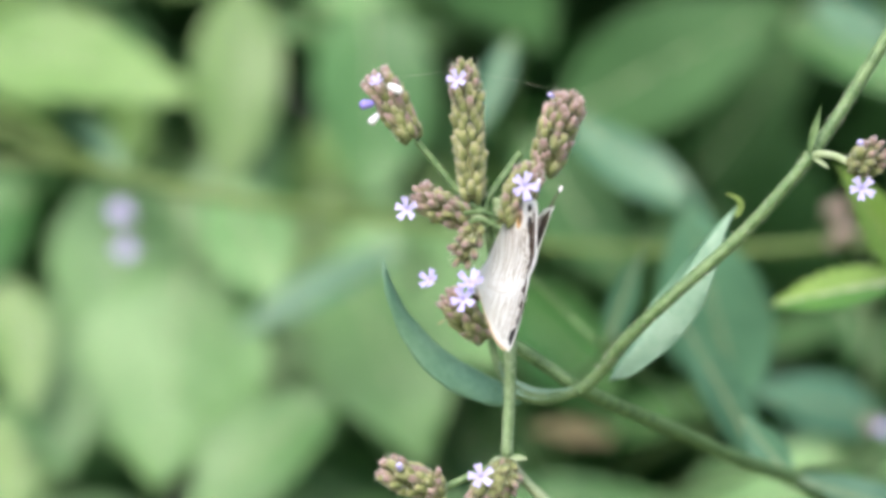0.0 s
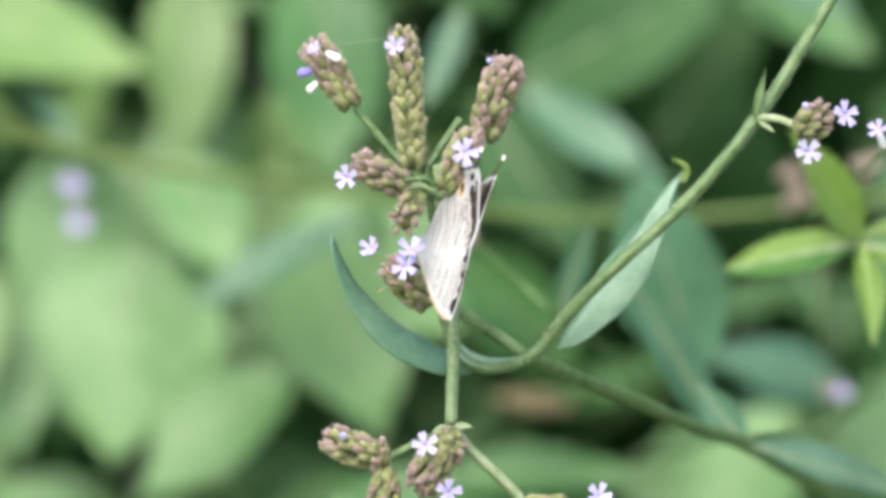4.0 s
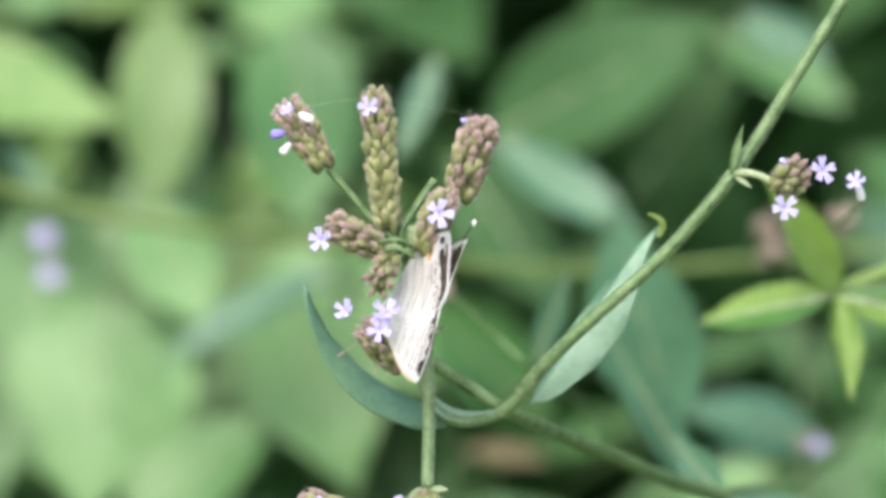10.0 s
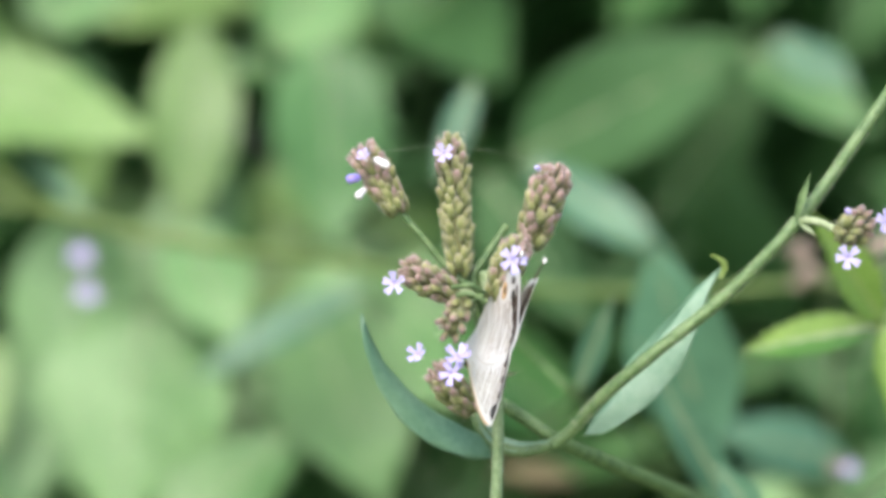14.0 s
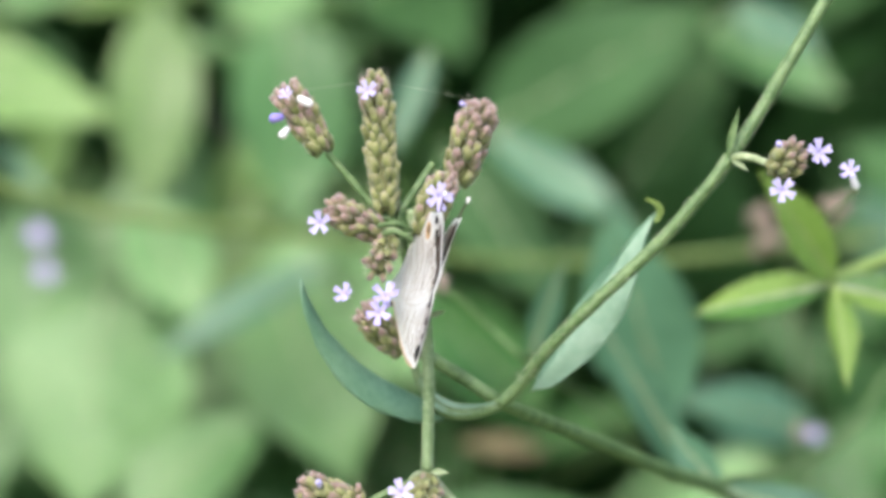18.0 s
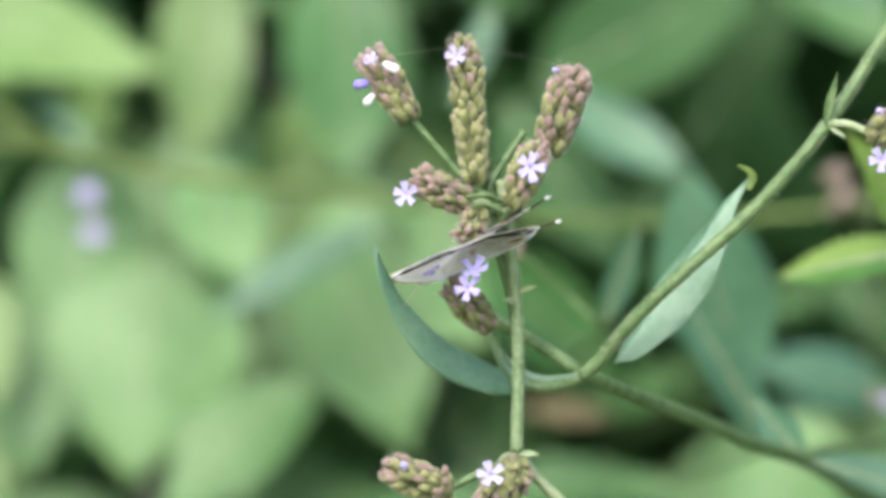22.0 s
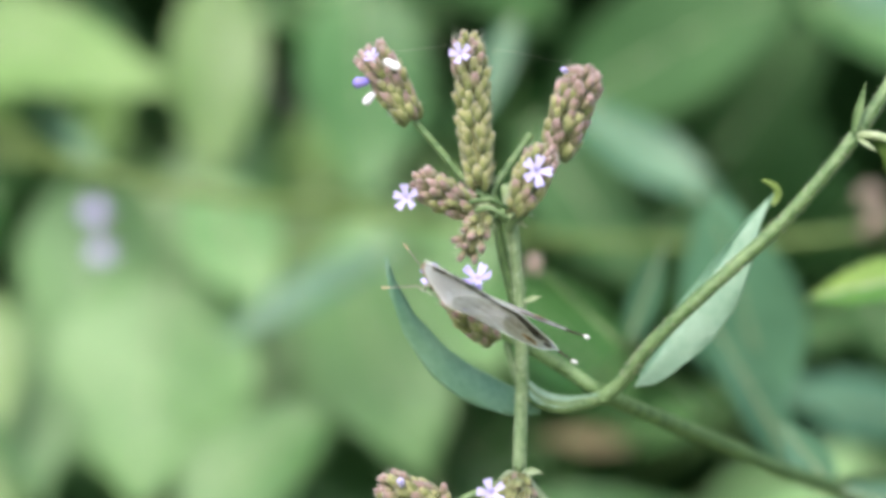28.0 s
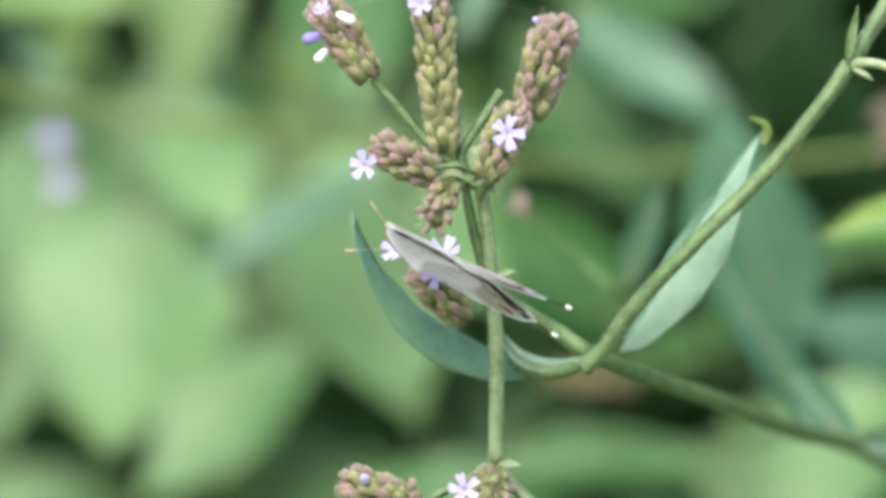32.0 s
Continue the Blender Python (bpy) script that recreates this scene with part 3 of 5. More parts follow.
add_bud(flower, (-0.0093, 0.0000, 0.5667), (-0.0095, -0.0010, 0.5676), 0.0005, M_PETAL, "lilac bud")

part("silk_thread", tube_bm(local(flower, [(-0.0110, -0.0040, 0.6200), (-0.0070, -0.0040, 0.6206), (-0.0027, -0.0040, 0.6210), (0.0038, -0.0030, 0.6203), (0.0116, 0.0000, 0.6187)]), 0.000011, 0.000011, 6, 5), M_HAIR, flower, "fine spider silk thread")

# ================= side branch (sways) =================
branch = thing("verbena_shoot", "slanting hairy green verbena shoot with one small flower head", "flower", (0.0146, 0.0129, 0.5788))
BST = [(0.0144, 0.0125, 0.5779), (0.0174, 0.0110, 0.5809), (0.0206, 0.0080, 0.5850), (0.0261, 0.0060, 0.5904), (0.0354, 0.0050, 0.5986), (0.0417, 0.0040, 0.6053), (0.0462, 0.0040, 0.6108)]
BTOP = [(0.0462, 0.0040, 0.6108), (0.0501, 0.0050, 0.6165), (0.0544, 0.0060, 0.6234), (0.0650, 0.0100, 0.6403)]
part("branch_stem", tube_bm(local(branch, BST), 0.00085, 0.00082, 8, 12, 0.09, 0.1), M_STEM, branch)
part("branch_stem", tube_bm(local(branch, BTOP), 0.00083, 0.0008, 8, 12, 0.09, 0.1), M_STEM, branch)
hairs(branch, local(branch, BST[1:] + BTOP[1:3]), 0.0009, 1100, 0.00055, 5)
add_leaf(branch, (0.0456, 0.0030, 0.6105), (0.0473, 0.0020, 0.6174), 0.0011, (M_STEM, M_STEM), fold=0.6, nx=8, name="bract")
add_leaf(branch, (0.0462, 0.0030, 0.6102), (0.0483, 0.0000, 0.6088), 0.0007, (M_STEM_PALE, M_STEM_PALE), fold=0.5, nx=8, name="bract")
part("peduncle", tube_bm(local(branch, [(0.0458, 0.0040, 0.6107), (0.0486, 0.0020, 0.6106), (0.0514, 0.0000, 0.6095)]), 0.0006, 0.0005, 6, 8), M_STEM_PALE, branch)
spike(branch, (0.0516, 0.0000, 0.6087), (0.0550, -0.0020, 0.6112), 0.0050, 0.4, 34, 21, "small rounded flower head", 0.9)
add_floret(branch, (0.0576, -0.0040, 0.6110), (0.4, -1, 0.2), 0, 0.95, 20)
add_floret(branch, (0.0525, -0.0050, 0.6060), (-0.1, -1, -0.1), 0, 0.92, 48)
add_bud(branch, (0.0528, -0.0020, 0.6117), (0.0522, -0.0030, 0.6125), 0.0005, M_PETAL, "lilac bud")
add_leaf(branch, (0.0187, 0.0140, 0.5795), (0.0362, 0.0120, 0.6047), 0.0081, (M_VLEAF, M_VLEAF_BACK), face=(0.54, 0.77, -0.34), fold=0.5, droop=0.05, shape=0.42, rib=0.0002, curl=0.1, seed=4, label="folded blue-green leaf with a pale underside", split=-1, narrow=0.8)


# ================= main diagonal stem and its leaf =================
diag = thing("verbena", "slanting green verbena with a curved blue-green leaf", "plant", (0.0799, 0.2000, 0.5413))
DST = [(0.0026, 0.0160, 0.5865), (0.0059, 0.0150, 0.5847), (0.0107, 0.0150, 0.5817), (0.0152, 0.0150, 0.5788), (0.0232, 0.0300, 0.5751), (0.0314, 0.0500, 0.5715), (0.0401, 0.0750, 0.5673), (0.0485, 0.1000, 0.5641), (0.0571, 0.1300, 0.5587), (0.0707, 0.1600, 0.5504)]
part("main_stem", tube_bm(local(diag, DST), 0.0009, 0.0012, 8, 10, 0.06, 0.04), M_STEM_DARK, diag)
part("side_stem", tube_bm(local(diag, [(0.0489, 0.1000, 0.5652), (0.0577, 0.1200, 0.5655), (0.0650, 0.1400, 0.5670), (0.0716, 0.1600, 0.5708), (0.0776, 0.1800, 0.5775), (0.0836, 0.2000, 0.5853), (0.0927, 0.2200, 0.6008)]), 0.0007, 0.0005, 8, 8, 0.05), M_STEM_DARK, diag)
part("petiole", tube_bm(local(diag, [(0.0029, 0.0165, 0.5853), (0.0037, 0.0160, 0.5824), (0.0050, 0.0150, 0.5794), (0.0073, 0.0140, 0.5776), (0.0109, 0.0130, 0.5772), (0.0152, 0.0130, 0.5786)]), 0.0005, 0.0009, 8, 10, 0.05), M_STEM, diag)


def arc_leaf(root, line, widths, mats, name="leaf", label="", cup=0.3, thick=0.0003, side=(0, 0.5, 0.87)):
    """A long blade whose midrib follows a curved line; its width lies across the line."""
    pts = smooth_line(local(root, line), 7)
    bm = bmesh.new()
    n = len(pts)
    rows = []
    for i, c in enumerate(pts):
        f = i / (n - 1)
        k = f * (len(widths) - 1)
        a = int(min(k, len(widths) - 2))
        w = widths[a] + (widths[a + 1] - widths[a]) * (k - a)
        d = (pts[min(i + 1, n - 1)] - pts[max(i - 1, 0)]).normalized()
        s = Vector(side)
        s = (s - d * s.dot(d)).normalized()
        nn = d.cross(s)
        rows.append([c + s * (w / 2 * j / 4) + nn * (cup * w / 2 * (j / 4) ** 2 + 0.00008 * math.cos(j * 3 + f * 40)) for j in range(-4, 5)])
    top = [[bm.verts.new(p) for p in r] for r in rows]
    off = [(pts[min(i + 1, n - 1)] - pts[max(i - 1, 0)]).normalized().cross(Vector(side)).normalized() * thick for i in range(n)]
    low = [[bm.verts.new(p - off[i]) for p in r] for i, r in enumerate(rows)]
    for i in range(n - 1):
        for j in range(8):
            t0 = bm.faces.new((top[i][j], top[i + 1][j], top[i + 1][j + 1], top[i][j + 1]))
            q = bm.faces.new((low[i][j], low[i][j + 1], low[i + 1][j + 1], low[i + 1][j]))
            q.material_index = t0.material_index = 1 if j == 0 else 0
        bm.faces.new((top[i][0], low[i][0], low[i + 1][0], top[i + 1][0]))
        bm.faces.new((top[i][8], top[i + 1][8], low[i + 1][8], low[i][8]))
    bmesh.ops.recalc_face_normals(bm, faces=bm.faces)
    ob = part(name, bm, mats, root, label)
    part("midrib", tube_bm(pts[1:-1:3], 0.0003, 0.00012, 2, 6), M_STEM, ob)
    return ob


arc_leaf(diag, [(0.0071, 0.0160, 0.5773), (0.0024, 0.0120, 0.5786), (-0.0036, 0.0090, 0.5818), (-0.0084, 0.0070, 0.5871), (-0.0111, 0.0060, 0.5923), (-0.0122, 0.0060, 0.5959)],
         [0.0022, 0.0044, 0.0053, 0.0050, 0.0034, 0.0018, 0.0002], (M_VLEAF, M_VLEAF), label="long curved blue-green leaf with a soft bloom", cup=0.25)
arc_leaf(diag, [(0.0043, 0.0152, 0.5821), (0.0052, 0.0146, 0.5803), (0.0071, 0.0138, 0.5785), (0.0103, 0.0128, 0.5778), (0.0143, 0.0122, 0.5788)],
         [0.0003, 0.0012, 0.0019, 0.0017, 0.0003], (M_VLEAF_BACK, M_VLEAF_BACK), label="pale leaf base clasping the stem", cup=0.2)
arc_leaf(branch, [(0.0360, 0.0110, 0.6022), (0.0366, 0.0110, 0.6035), (0.0363, 0.0105, 0.6045), (0.0353, 0.0100, 0.6051), (0.0346, 0.0100, 0.6052)],
         [0.0005, 0.0010, 0.0009, 0.0005, 0.0002], (M_LIME_RIB, M_LIME_RIB), "leaf_tip", "yellowing curled leaf tip", cup=0.1, side=(0.8, 0.3, 0.5))
add_leaf(diag, (0.0485, 0.1000, 0.5641), (0.0772, 0.1200, 0.5543), 0.0080, (M_VLEAF, M_VLEAF), face=(0, -0.7, 0.7), rib=0.0004, seed=8)
add_leaf(diag, (0.0485, 0.1000, 0.5641), (0.0408, 0.1000, 0.5734), 0.0054, (M_TEAL, M_TEAL), face=(-0.3, -0.9, 0.3), rib=0.0003, seed=9)

# ================= lime-green serrate plant =================
lime = thing("lime_leaved_plant", "bright lime-green sprig of narrow toothed leaves", "plant", (0.0842, 0.1200, 0.6003))
part("sprig_stem", tube_bm(local(lime, [(0.0645, 0.1000, 0.5943), (0.0687, 0.1050, 0.5961), (0.0842, 0.1200, 0.6003)] + down_to((0.0842, 0.1200, 0.6003), (0.12, 0.16, -0.02))), 0.0009, 0.0016, 8, 8), M_LIME_RIB, lime)
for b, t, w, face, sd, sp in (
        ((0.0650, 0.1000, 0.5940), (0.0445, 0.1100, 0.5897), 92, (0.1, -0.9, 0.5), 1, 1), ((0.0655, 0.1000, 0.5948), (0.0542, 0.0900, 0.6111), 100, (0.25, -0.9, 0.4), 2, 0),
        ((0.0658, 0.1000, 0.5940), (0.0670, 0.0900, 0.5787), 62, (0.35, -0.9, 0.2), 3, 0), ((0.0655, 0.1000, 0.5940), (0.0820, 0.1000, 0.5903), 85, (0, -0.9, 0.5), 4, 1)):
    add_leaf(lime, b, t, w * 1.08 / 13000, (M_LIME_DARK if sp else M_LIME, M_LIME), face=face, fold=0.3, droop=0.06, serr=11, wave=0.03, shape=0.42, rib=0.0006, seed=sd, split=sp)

# ================= blurred plants behind =================
def broad_plant(label, root, leaves, name="broad_leaved_plant", mat_stem=M_STEM_DARK):
    """A plant rooted in the soil with large leaves; each leaf has a stalk that runs down to the stem."""
    p = thing(name, label, "plant", root)
    crown = max(l[0][2] for l in leaves)
    mx = sum(l[0][0] for l in leaves) / len(leaves)
    my = sum(l[0][1] for l in leaves) / len(leaves) + 0.2
    part("stem", tube_bm(local(p, [root, (root[0] * 0.5 + mx * 0.5, my, crown * 0.5), (mx, my + 0.02, crown - 0.06)]), 0.003, 0.0015, 8, 8), mat_stem, p)
    for i, (b, t, w, mat, face) in enumerate(leaves):
        add_leaf(p, b, t, w, (mat, mat), face=face, fold=0.12, droop=0.08, wave=0.05, shape=0.42, seed=i + 40, thick=0.0004, rib=0.0004)
        part("leafstalk", tube_bm(local(p, [b, (b[0] + 0.001, b[1] + 0.08, b[2] - 0.004), (b[0] * 0.5 + mx * 0.5, my + 0.03, b[2] - 0.03), (mx, my, max(0.1, b[2] - 0.1))]), 0.0007, 0.001, 5, 6), mat_stem, p)
    return p


broad_plant("tall soft-leaved plant with large pale green leaves", (-0.05, 0.5, 0.0), [
    ((-0.0956, 0.3600, 0.6335), (-0.0493, 0.3480, 0.6238), 0.0224, M_YELLOW, (-0.1, -0.72, 0.68)),
    ((-0.0446, 0.4000, 0.6471), (-0.0464, 0.3880, 0.6042), 0.0171, M_YELLOW, (0.15, -0.85, 0.5)),
    ((-0.0205, 0.4000, 0.6438), (-0.0182, 0.3880, 0.6031), 0.0236, M_FRESH, (0.2, -0.85, 0.5)),
    ((-0.0409, 0.4300, 0.6393), (-0.0014, 0.4180, 0.6372), 0.0120, M_FRESH, (0, -0.7, 0.7)),
    ((-0.0661, 0.3800, 0.6106), (-0.0666, 0.3680, 0.5718), 0.0253, M_PALE, (-0.1, -0.75, 0.65)),
    ((-0.0391, 0.4100, 0.6247), (-0.0559, 0.3980, 0.5786), 0.0183, M_PALE, (-0.1, -0.75, 0.65)),
    ((-0.0232, 0.4200, 0.6053), (-0.0456, 0.4080, 0.5827), 0.0163, M_YELLOW, (0.1, -0.7, 0.7)),
    ((-0.0535, 0.3700, 0.5927), (-0.0578, 0.3580, 0.5501), 0.0388, M_PALE, (-0.1, -0.72, 0.68)),
    ((-0.0257, 0.3500, 0.5700), (-0.0532, 0.3380, 0.5437), 0.0196, M_PALE, (-0.15, -0.75, 0.65)),
    ((-0.0231, 0.3700, 0.5936), (-0.0073, 0.3580, 0.5542), 0.0262, M_PALE, (0.1, -0.75, 0.65)),
    ((-0.0852, 0.3500, 0.5898), (-0.0793, 0.3380, 0.5643), 0.0124, M_YELLOW, (0, -0.8, 0.6)),
    ((-0.0767, 0.3700, 0.5728), (-0.0864, 0.3580, 0.5439), 0.0189, M_YELLOW, (-0.1, -0.75, 0.65)),
    ((-0.0300, 0.4300, 0.6042), (-0.0167, 0.4180, 0.5879), 0.0131, M_YELLOW, (0.1, -0.7, 0.7)),
    ((-0.0314, 0.4400, 0.6208), (-0.0157, 0.4280, 0.6031), 0.0121, M_YELLOW, (0.1, -0.7, 0.7)),
    ((-0.0646, 0.4200, 0.5793), (-0.0402, 0.4080, 0.5880), 0.0130, M_PALE, (0, -0.7, 0.7)),
    ((-0.0716, 0.4300, 0.6109), (-0.0600, 0.4180, 0.6303), 0.0131, M_YELLOW, (0, -0.75, 0.65)),
    ((-0.0249, 0.4000, 0.5795), (-0.0449, 0.3880, 0.5457), 0.0214, M_PALE, (-0.1, -0.7, 0.7)),
    ((-0.0857, 0.4100, 0.5860), (-0.0689, 0.3980, 0.5561), 0.0205, M_PALE, (-0.1, -0.7, 0.7)),
    ((-0.0456, 0.4350, 0.6054), (-0.0299, 0.4230, 0.5824), 0.0165, M_PALE, (0, -0.7, 0.7)),
    ((-0.0563, 0.4300, 0.6087), (-0.0645, 0.4180, 0.5858), 0.0197, M_YELLOW, (0, -0.7, 0.7)),
    ((-0.0170, 0.4400, 0.6218), (-0.0311, 0.4280, 0.6042), 0.0132, M_YELLOW, (0, -0.7, 0.7)),
    ((-0.0080, 0.4250, 0.6063), (-0.0328, 0.4130, 0.5847), 0.0185, M_PALE, (0.1, -0.7, 0.7)),
    ((-0.0459, 0.3650, 0.6084), (-0.0361, 0.3530, 0.5845), 0.0178, M_PALE, (0, -0.6, 0.8)),
    ((-0.0397, 0.4200, 0.5466), (-0.0091, 0.4080, 0.5481), 0.0120, M_FRESH, (0, -0.7, 0.7)),
    ((-0.0150, 0.3900, 0.6041), (-0.0212, 0.3780, 0.5799), 0.0160, M_PALE, (0, -0.65, 0.75)),
    ((-0.0056, 0.4000, 0.5891), (-0.0204, 0.3880, 0.5712), 0.0139, M_YELLOW, (0, -0.65, 0.75)),
    ((-0.0301, 0.3950, 0.5892), (-0.0256, 0.3830, 0.5660), 0.0160, M_PALE, (0, -0.65, 0.75)),
    ((-0.0812, 0.3600, 0.5803), (-0.0733, 0.3480, 0.5516), 0.0177, M_PALE, (0, -0.65, 0.75)),
    ((-0.0118, 0.3850, 0.5908), (0.0064, 0.3730, 0.5739), 0.0201, M_PALE, (0, -0.6, 0.8)),
    ((-0.0026, 0.4000, 0.6039), (0.0005, 0.3880, 0.5827), 0.0161, M_PALE, (0, -0.6, 0.8)),
    ((-0.0873, 0.4600, 0.6077), (-0.1183, 0.4600, 0.5812), 0.0270, M_MID, (-0.1, -0.72, 0.68)),
    ((-0.0309, 0.4200, 0.6423), (-0.0096, 0.4200, 0.6722), 0.0262, M_PALE, (-0.1, -0.72, 0.68)),
    ((-0.0746, 0.4200, 0.6448), (-0.0567, 0.4200, 0.6768), 0.0262, M_PALE, (-0.1, -0.72, 0.68)),
    ((-0.0114, 0.4000, 0.5472), (-0.0281, 0.4000, 0.5167), 0.0302, M_PALE, (-0.1, -0.72, 0.68)),
    ((-0.0630, 0.4200, 0.5455), (-0.0875, 0.4200, 0.5144), 0.0306, M_PALE, (-0.1, -0.72, 0.68)),
])
# smaller leaves between, with openings into the shade behind
OPENINGS = [((-0.0344, 0.4500, 0.6292), 0.0069), ((-0.0600, 0.4500, 0.6171), 0.0061), ((-0.0878, 0.4500, 0.5994), 0.0100), ((-0.0385, 0.4500, 0.5732), 0.0094), ((-0.0669, 0.4500, 0.5466), 0.0094), ((-0.0406, 0.4500, 0.6154), 0.0050), ((0.0150, 0.4500, 0.6363), 0.0094), ((0.0727, 0.4500, 0.6206), 0.0078), ((0.0387, 0.4500, 0.5524), 0.0078), ((0.0704, 0.4500, 0.5962), 0.0067), ((-0.0096, 0.4500, 0.5503), 0.0055), ((0.0637, 0.4500, 0.5785), 0.0067), ((0.0615, 0.4500, 0.6040), 0.0111), ((0.0692, 0.4500, 0.5851), 0.0089)]
fill = random.Random(11)
more = []
while len(more) < 44:
    x, z = fill.uniform(-0.12, 0.12), fill.uniform(0.49, 0.71)
    a = fill.uniform(0, 6.28)
    ln = fill.uniform(0.016, 0.034)
    y = fill.uniform(0.43, 0.5)
    mid = Vector((x + ln * 0.5 * math.cos(a), 0, z + ln * 0.5 * math.sin(a)))
    mat = fill.choice((M_PALE, M_YELLOW, M_MID, M_MID)) if x < 0.02 else fill.choice((M_MID, M_FRESH, M_TEAL))
    face = (fill.uniform(-0.4, 0.4), -0.75, 0.6)
    if any(math.hypot(mid.x - o[0], mid.z - o[2]) < q + ln * 0.4 for o, q in OPENINGS):
        continue
    more.append(((x, y, z), (x + ln * math.cos(a), y + fill.uniform(-0.01, 0.02), z + ln * math.sin(a)), ln * fill.uniform(0.45, 0.65), mat, face))
broad_plant("leafy soft plant with many smaller pale green leaves", (-0.02, 0.62, 0.0), more)
backs = []
while len(backs) < 60:
    x, z = fill.uniform(-0.13, 0.13), fill.uniform(0.48, 0.72)
    a = fill.uniform(0, 6.28)
    ln = fill.uniform(0.035, 0.055)
    y = fill.uniform(0.475, 0.5)
    mid = Vector((x + ln * 0.5 * math.cos(a), 0, z + ln * 0.5 * math.sin(a)))
    mat = fill.choice((M_YELLOW, M_PALE)) if x < 0.01 else fill.choice((M_MID, M_FRESH))
    face = (fill.uniform(-0.3, 0.3), -0.7, 0.7)
    if any(math.hypot(mid.x - o[0], mid.z - o[2]) < q * 0.55 + ln * 0.3 for o, q in OPENINGS):
        continue
    backs.append(((x, y, z), (x + ln * math.cos(a), y + 0.005, z + ln * math.sin(a)), ln * fill.uniform(0.5, 0.65), mat, face))
broad_plant("dense leafy plant with fresh green leaves further back", (0.0, 0.66, 0.0), backs)
# the darkest leaves here carry the gloom of the gaps in their colour
broad_plant("tall soft-leaved plant with large mid-green leaves", (0.12, 0.55, 0.0), [
    ((0.0159, 0.4000, 0.6217), (0.0626, 0.3880, 0.6464), 0.0236, M_SHADE_LEAF, (0, -0.95, 0.3)),
    ((0.0431, 0.4200, 0.6105), (0.0677, 0.4080, 0.6427), 0.0163, M_SHADE_LEAF, (0, -0.85, 0.5)),
    ((0.0602, 0.4100, 0.6428), (0.0854, 0.3980, 0.6274), 0.0140, M_FRESH, (0, -0.8, 0.6)),
    ((0.0626, 0.3600, 0.6444), (0.0786, 0.3480, 0.6337), 0.0094, M_TEAL, (0, -0.8, 0.6)),
    ((0.0095, 0.3600, 0.6186), (0.0301, 0.3480, 0.5885), 0.0177, M_SHADE_LEAF, (0, -0.95, 0.3)),
    ((0.0258, 0.3400, 0.5701), (0.0024, 0.3280, 0.5928), 0.0174, M_MID, (0, -0.9, 0.4)),
    ((0.0741, 0.3000, 0.5680), (0.0469, 0.2880, 0.5733), 0.0129, M_TEAL, (0, -0.8, 0.6)),
    ((0.0691, 0.3700, 0.5598), (0.0457, 0.3580, 0.5364), 0.0231, M_PALE, (0, -0.8, 0.6)),
    ((0.0042, 0.3400, 0.5507), (0.0419, 0.3280, 0.5505), 0.0123, M_FRESH, (0, -0.7, 0.7)),
    ((0.0017, 0.4200, 0.5574), (0.0126, 0.4080, 0.5728), 0.0130, M_MID, (0, -0.8, 0.6)),
    ((0.0302, 0.4300, 0.5964), (0.0528, 0.4180, 0.6072), 0.0120, M_SHADE_LEAF, (0, -0.8, 0.6)),
    ((0.0709, 0.4100, 0.5888), (0.0789, 0.3980, 0.5729), 0.0097, M_SHADE_LEAF, (0, -0.8, 0.6)),
    ((0.0539, 0.4200, 0.5790), (0.0751, 0.4080, 0.5856), 0.0098, M_SHADE_LEAF, (0, -0.8, 0.6)),
    ((0.0768, 0.4000, 0.5578), (0.0910, 0.3880, 0.5433), 0.0150, M_FRESH, (0, -0.8, 0.6)),
    ((0.0224, 0.4300, 0.5603), (0.0495, 0.4180, 0.5703), 0.0099, M_MID, (0, -0.8, 0.6)),
    ((0.0768, 0.4000, 0.5578), (0.0910, 0.3880, 0.5433), 0.0150, M_FRESH, (0, -0.8, 0.6)),
    ((0.0768, 0.4000, 0.5578), (0.0910, 0.3880, 0.5433), 0.0150, M_FRESH, (0, -0.8, 0.6)),
    ((0.0768, 0.4000, 0.5578), (0.0910, 0.3880, 0.5433), 0.0150, M_FRESH, (0, -0.8, 0.6)),
    ((0.0768, 0.4000, 0.5578), (0.0910, 0.3880, 0.5433), 0.0150, M_FRESH, (0, -0.8, 0.6)),
    ((0.0768, 0.4000, 0.5578), (0.0910, 0.3880, 0.5433), 0.0150, M_FRESH, (0, -0.8, 0.6)),
    ((0.0768, 0.4000, 0.5578), (0.0910, 0.3880, 0.5433), 0.0150, M_FRESH, (0, -0.8, 0.6)),
    ((0.0768, 0.4000, 0.5578), (0.0910, 0.3880, 0.5433), 0.0150, M_FRESH, (0, -0.8, 0.6)),
    ((0.0768, 0.4000, 0.5578), (0.0910, 0.3880, 0.5433), 0.0150, M_FRESH, (0, -0.8, 0.6)),
    ((-0.0191, 0.3400, 0.5454), (0.0235, 0.3300, 0.5355), 0.0227, M_FRESH, (0, -0.7, 0.7)),
    ((0.1061, 0.4200, 0.5632), (0.0725, 0.4200, 0.5536), 0.0186, M_FRESH, (0, -0.7, 0.7)),
    ((0.1088, 0.4400, 0.5484), (0.0780, 0.4400, 0.5321), 0.0222, M_MID, (0, -0.7, 0.7)),
    ((0.0626, 0.4200, 0.5255), (0.0988, 0.4100, 0.5345), 0.0186, M_PALE, (0, -0.7, 0.7)),
    ((0.0512, 0.3800, 0.5582), (0.0471, 0.3600, 0.5214), 0.0234, M_PALE, (0, -0.8, 0.6)),
])
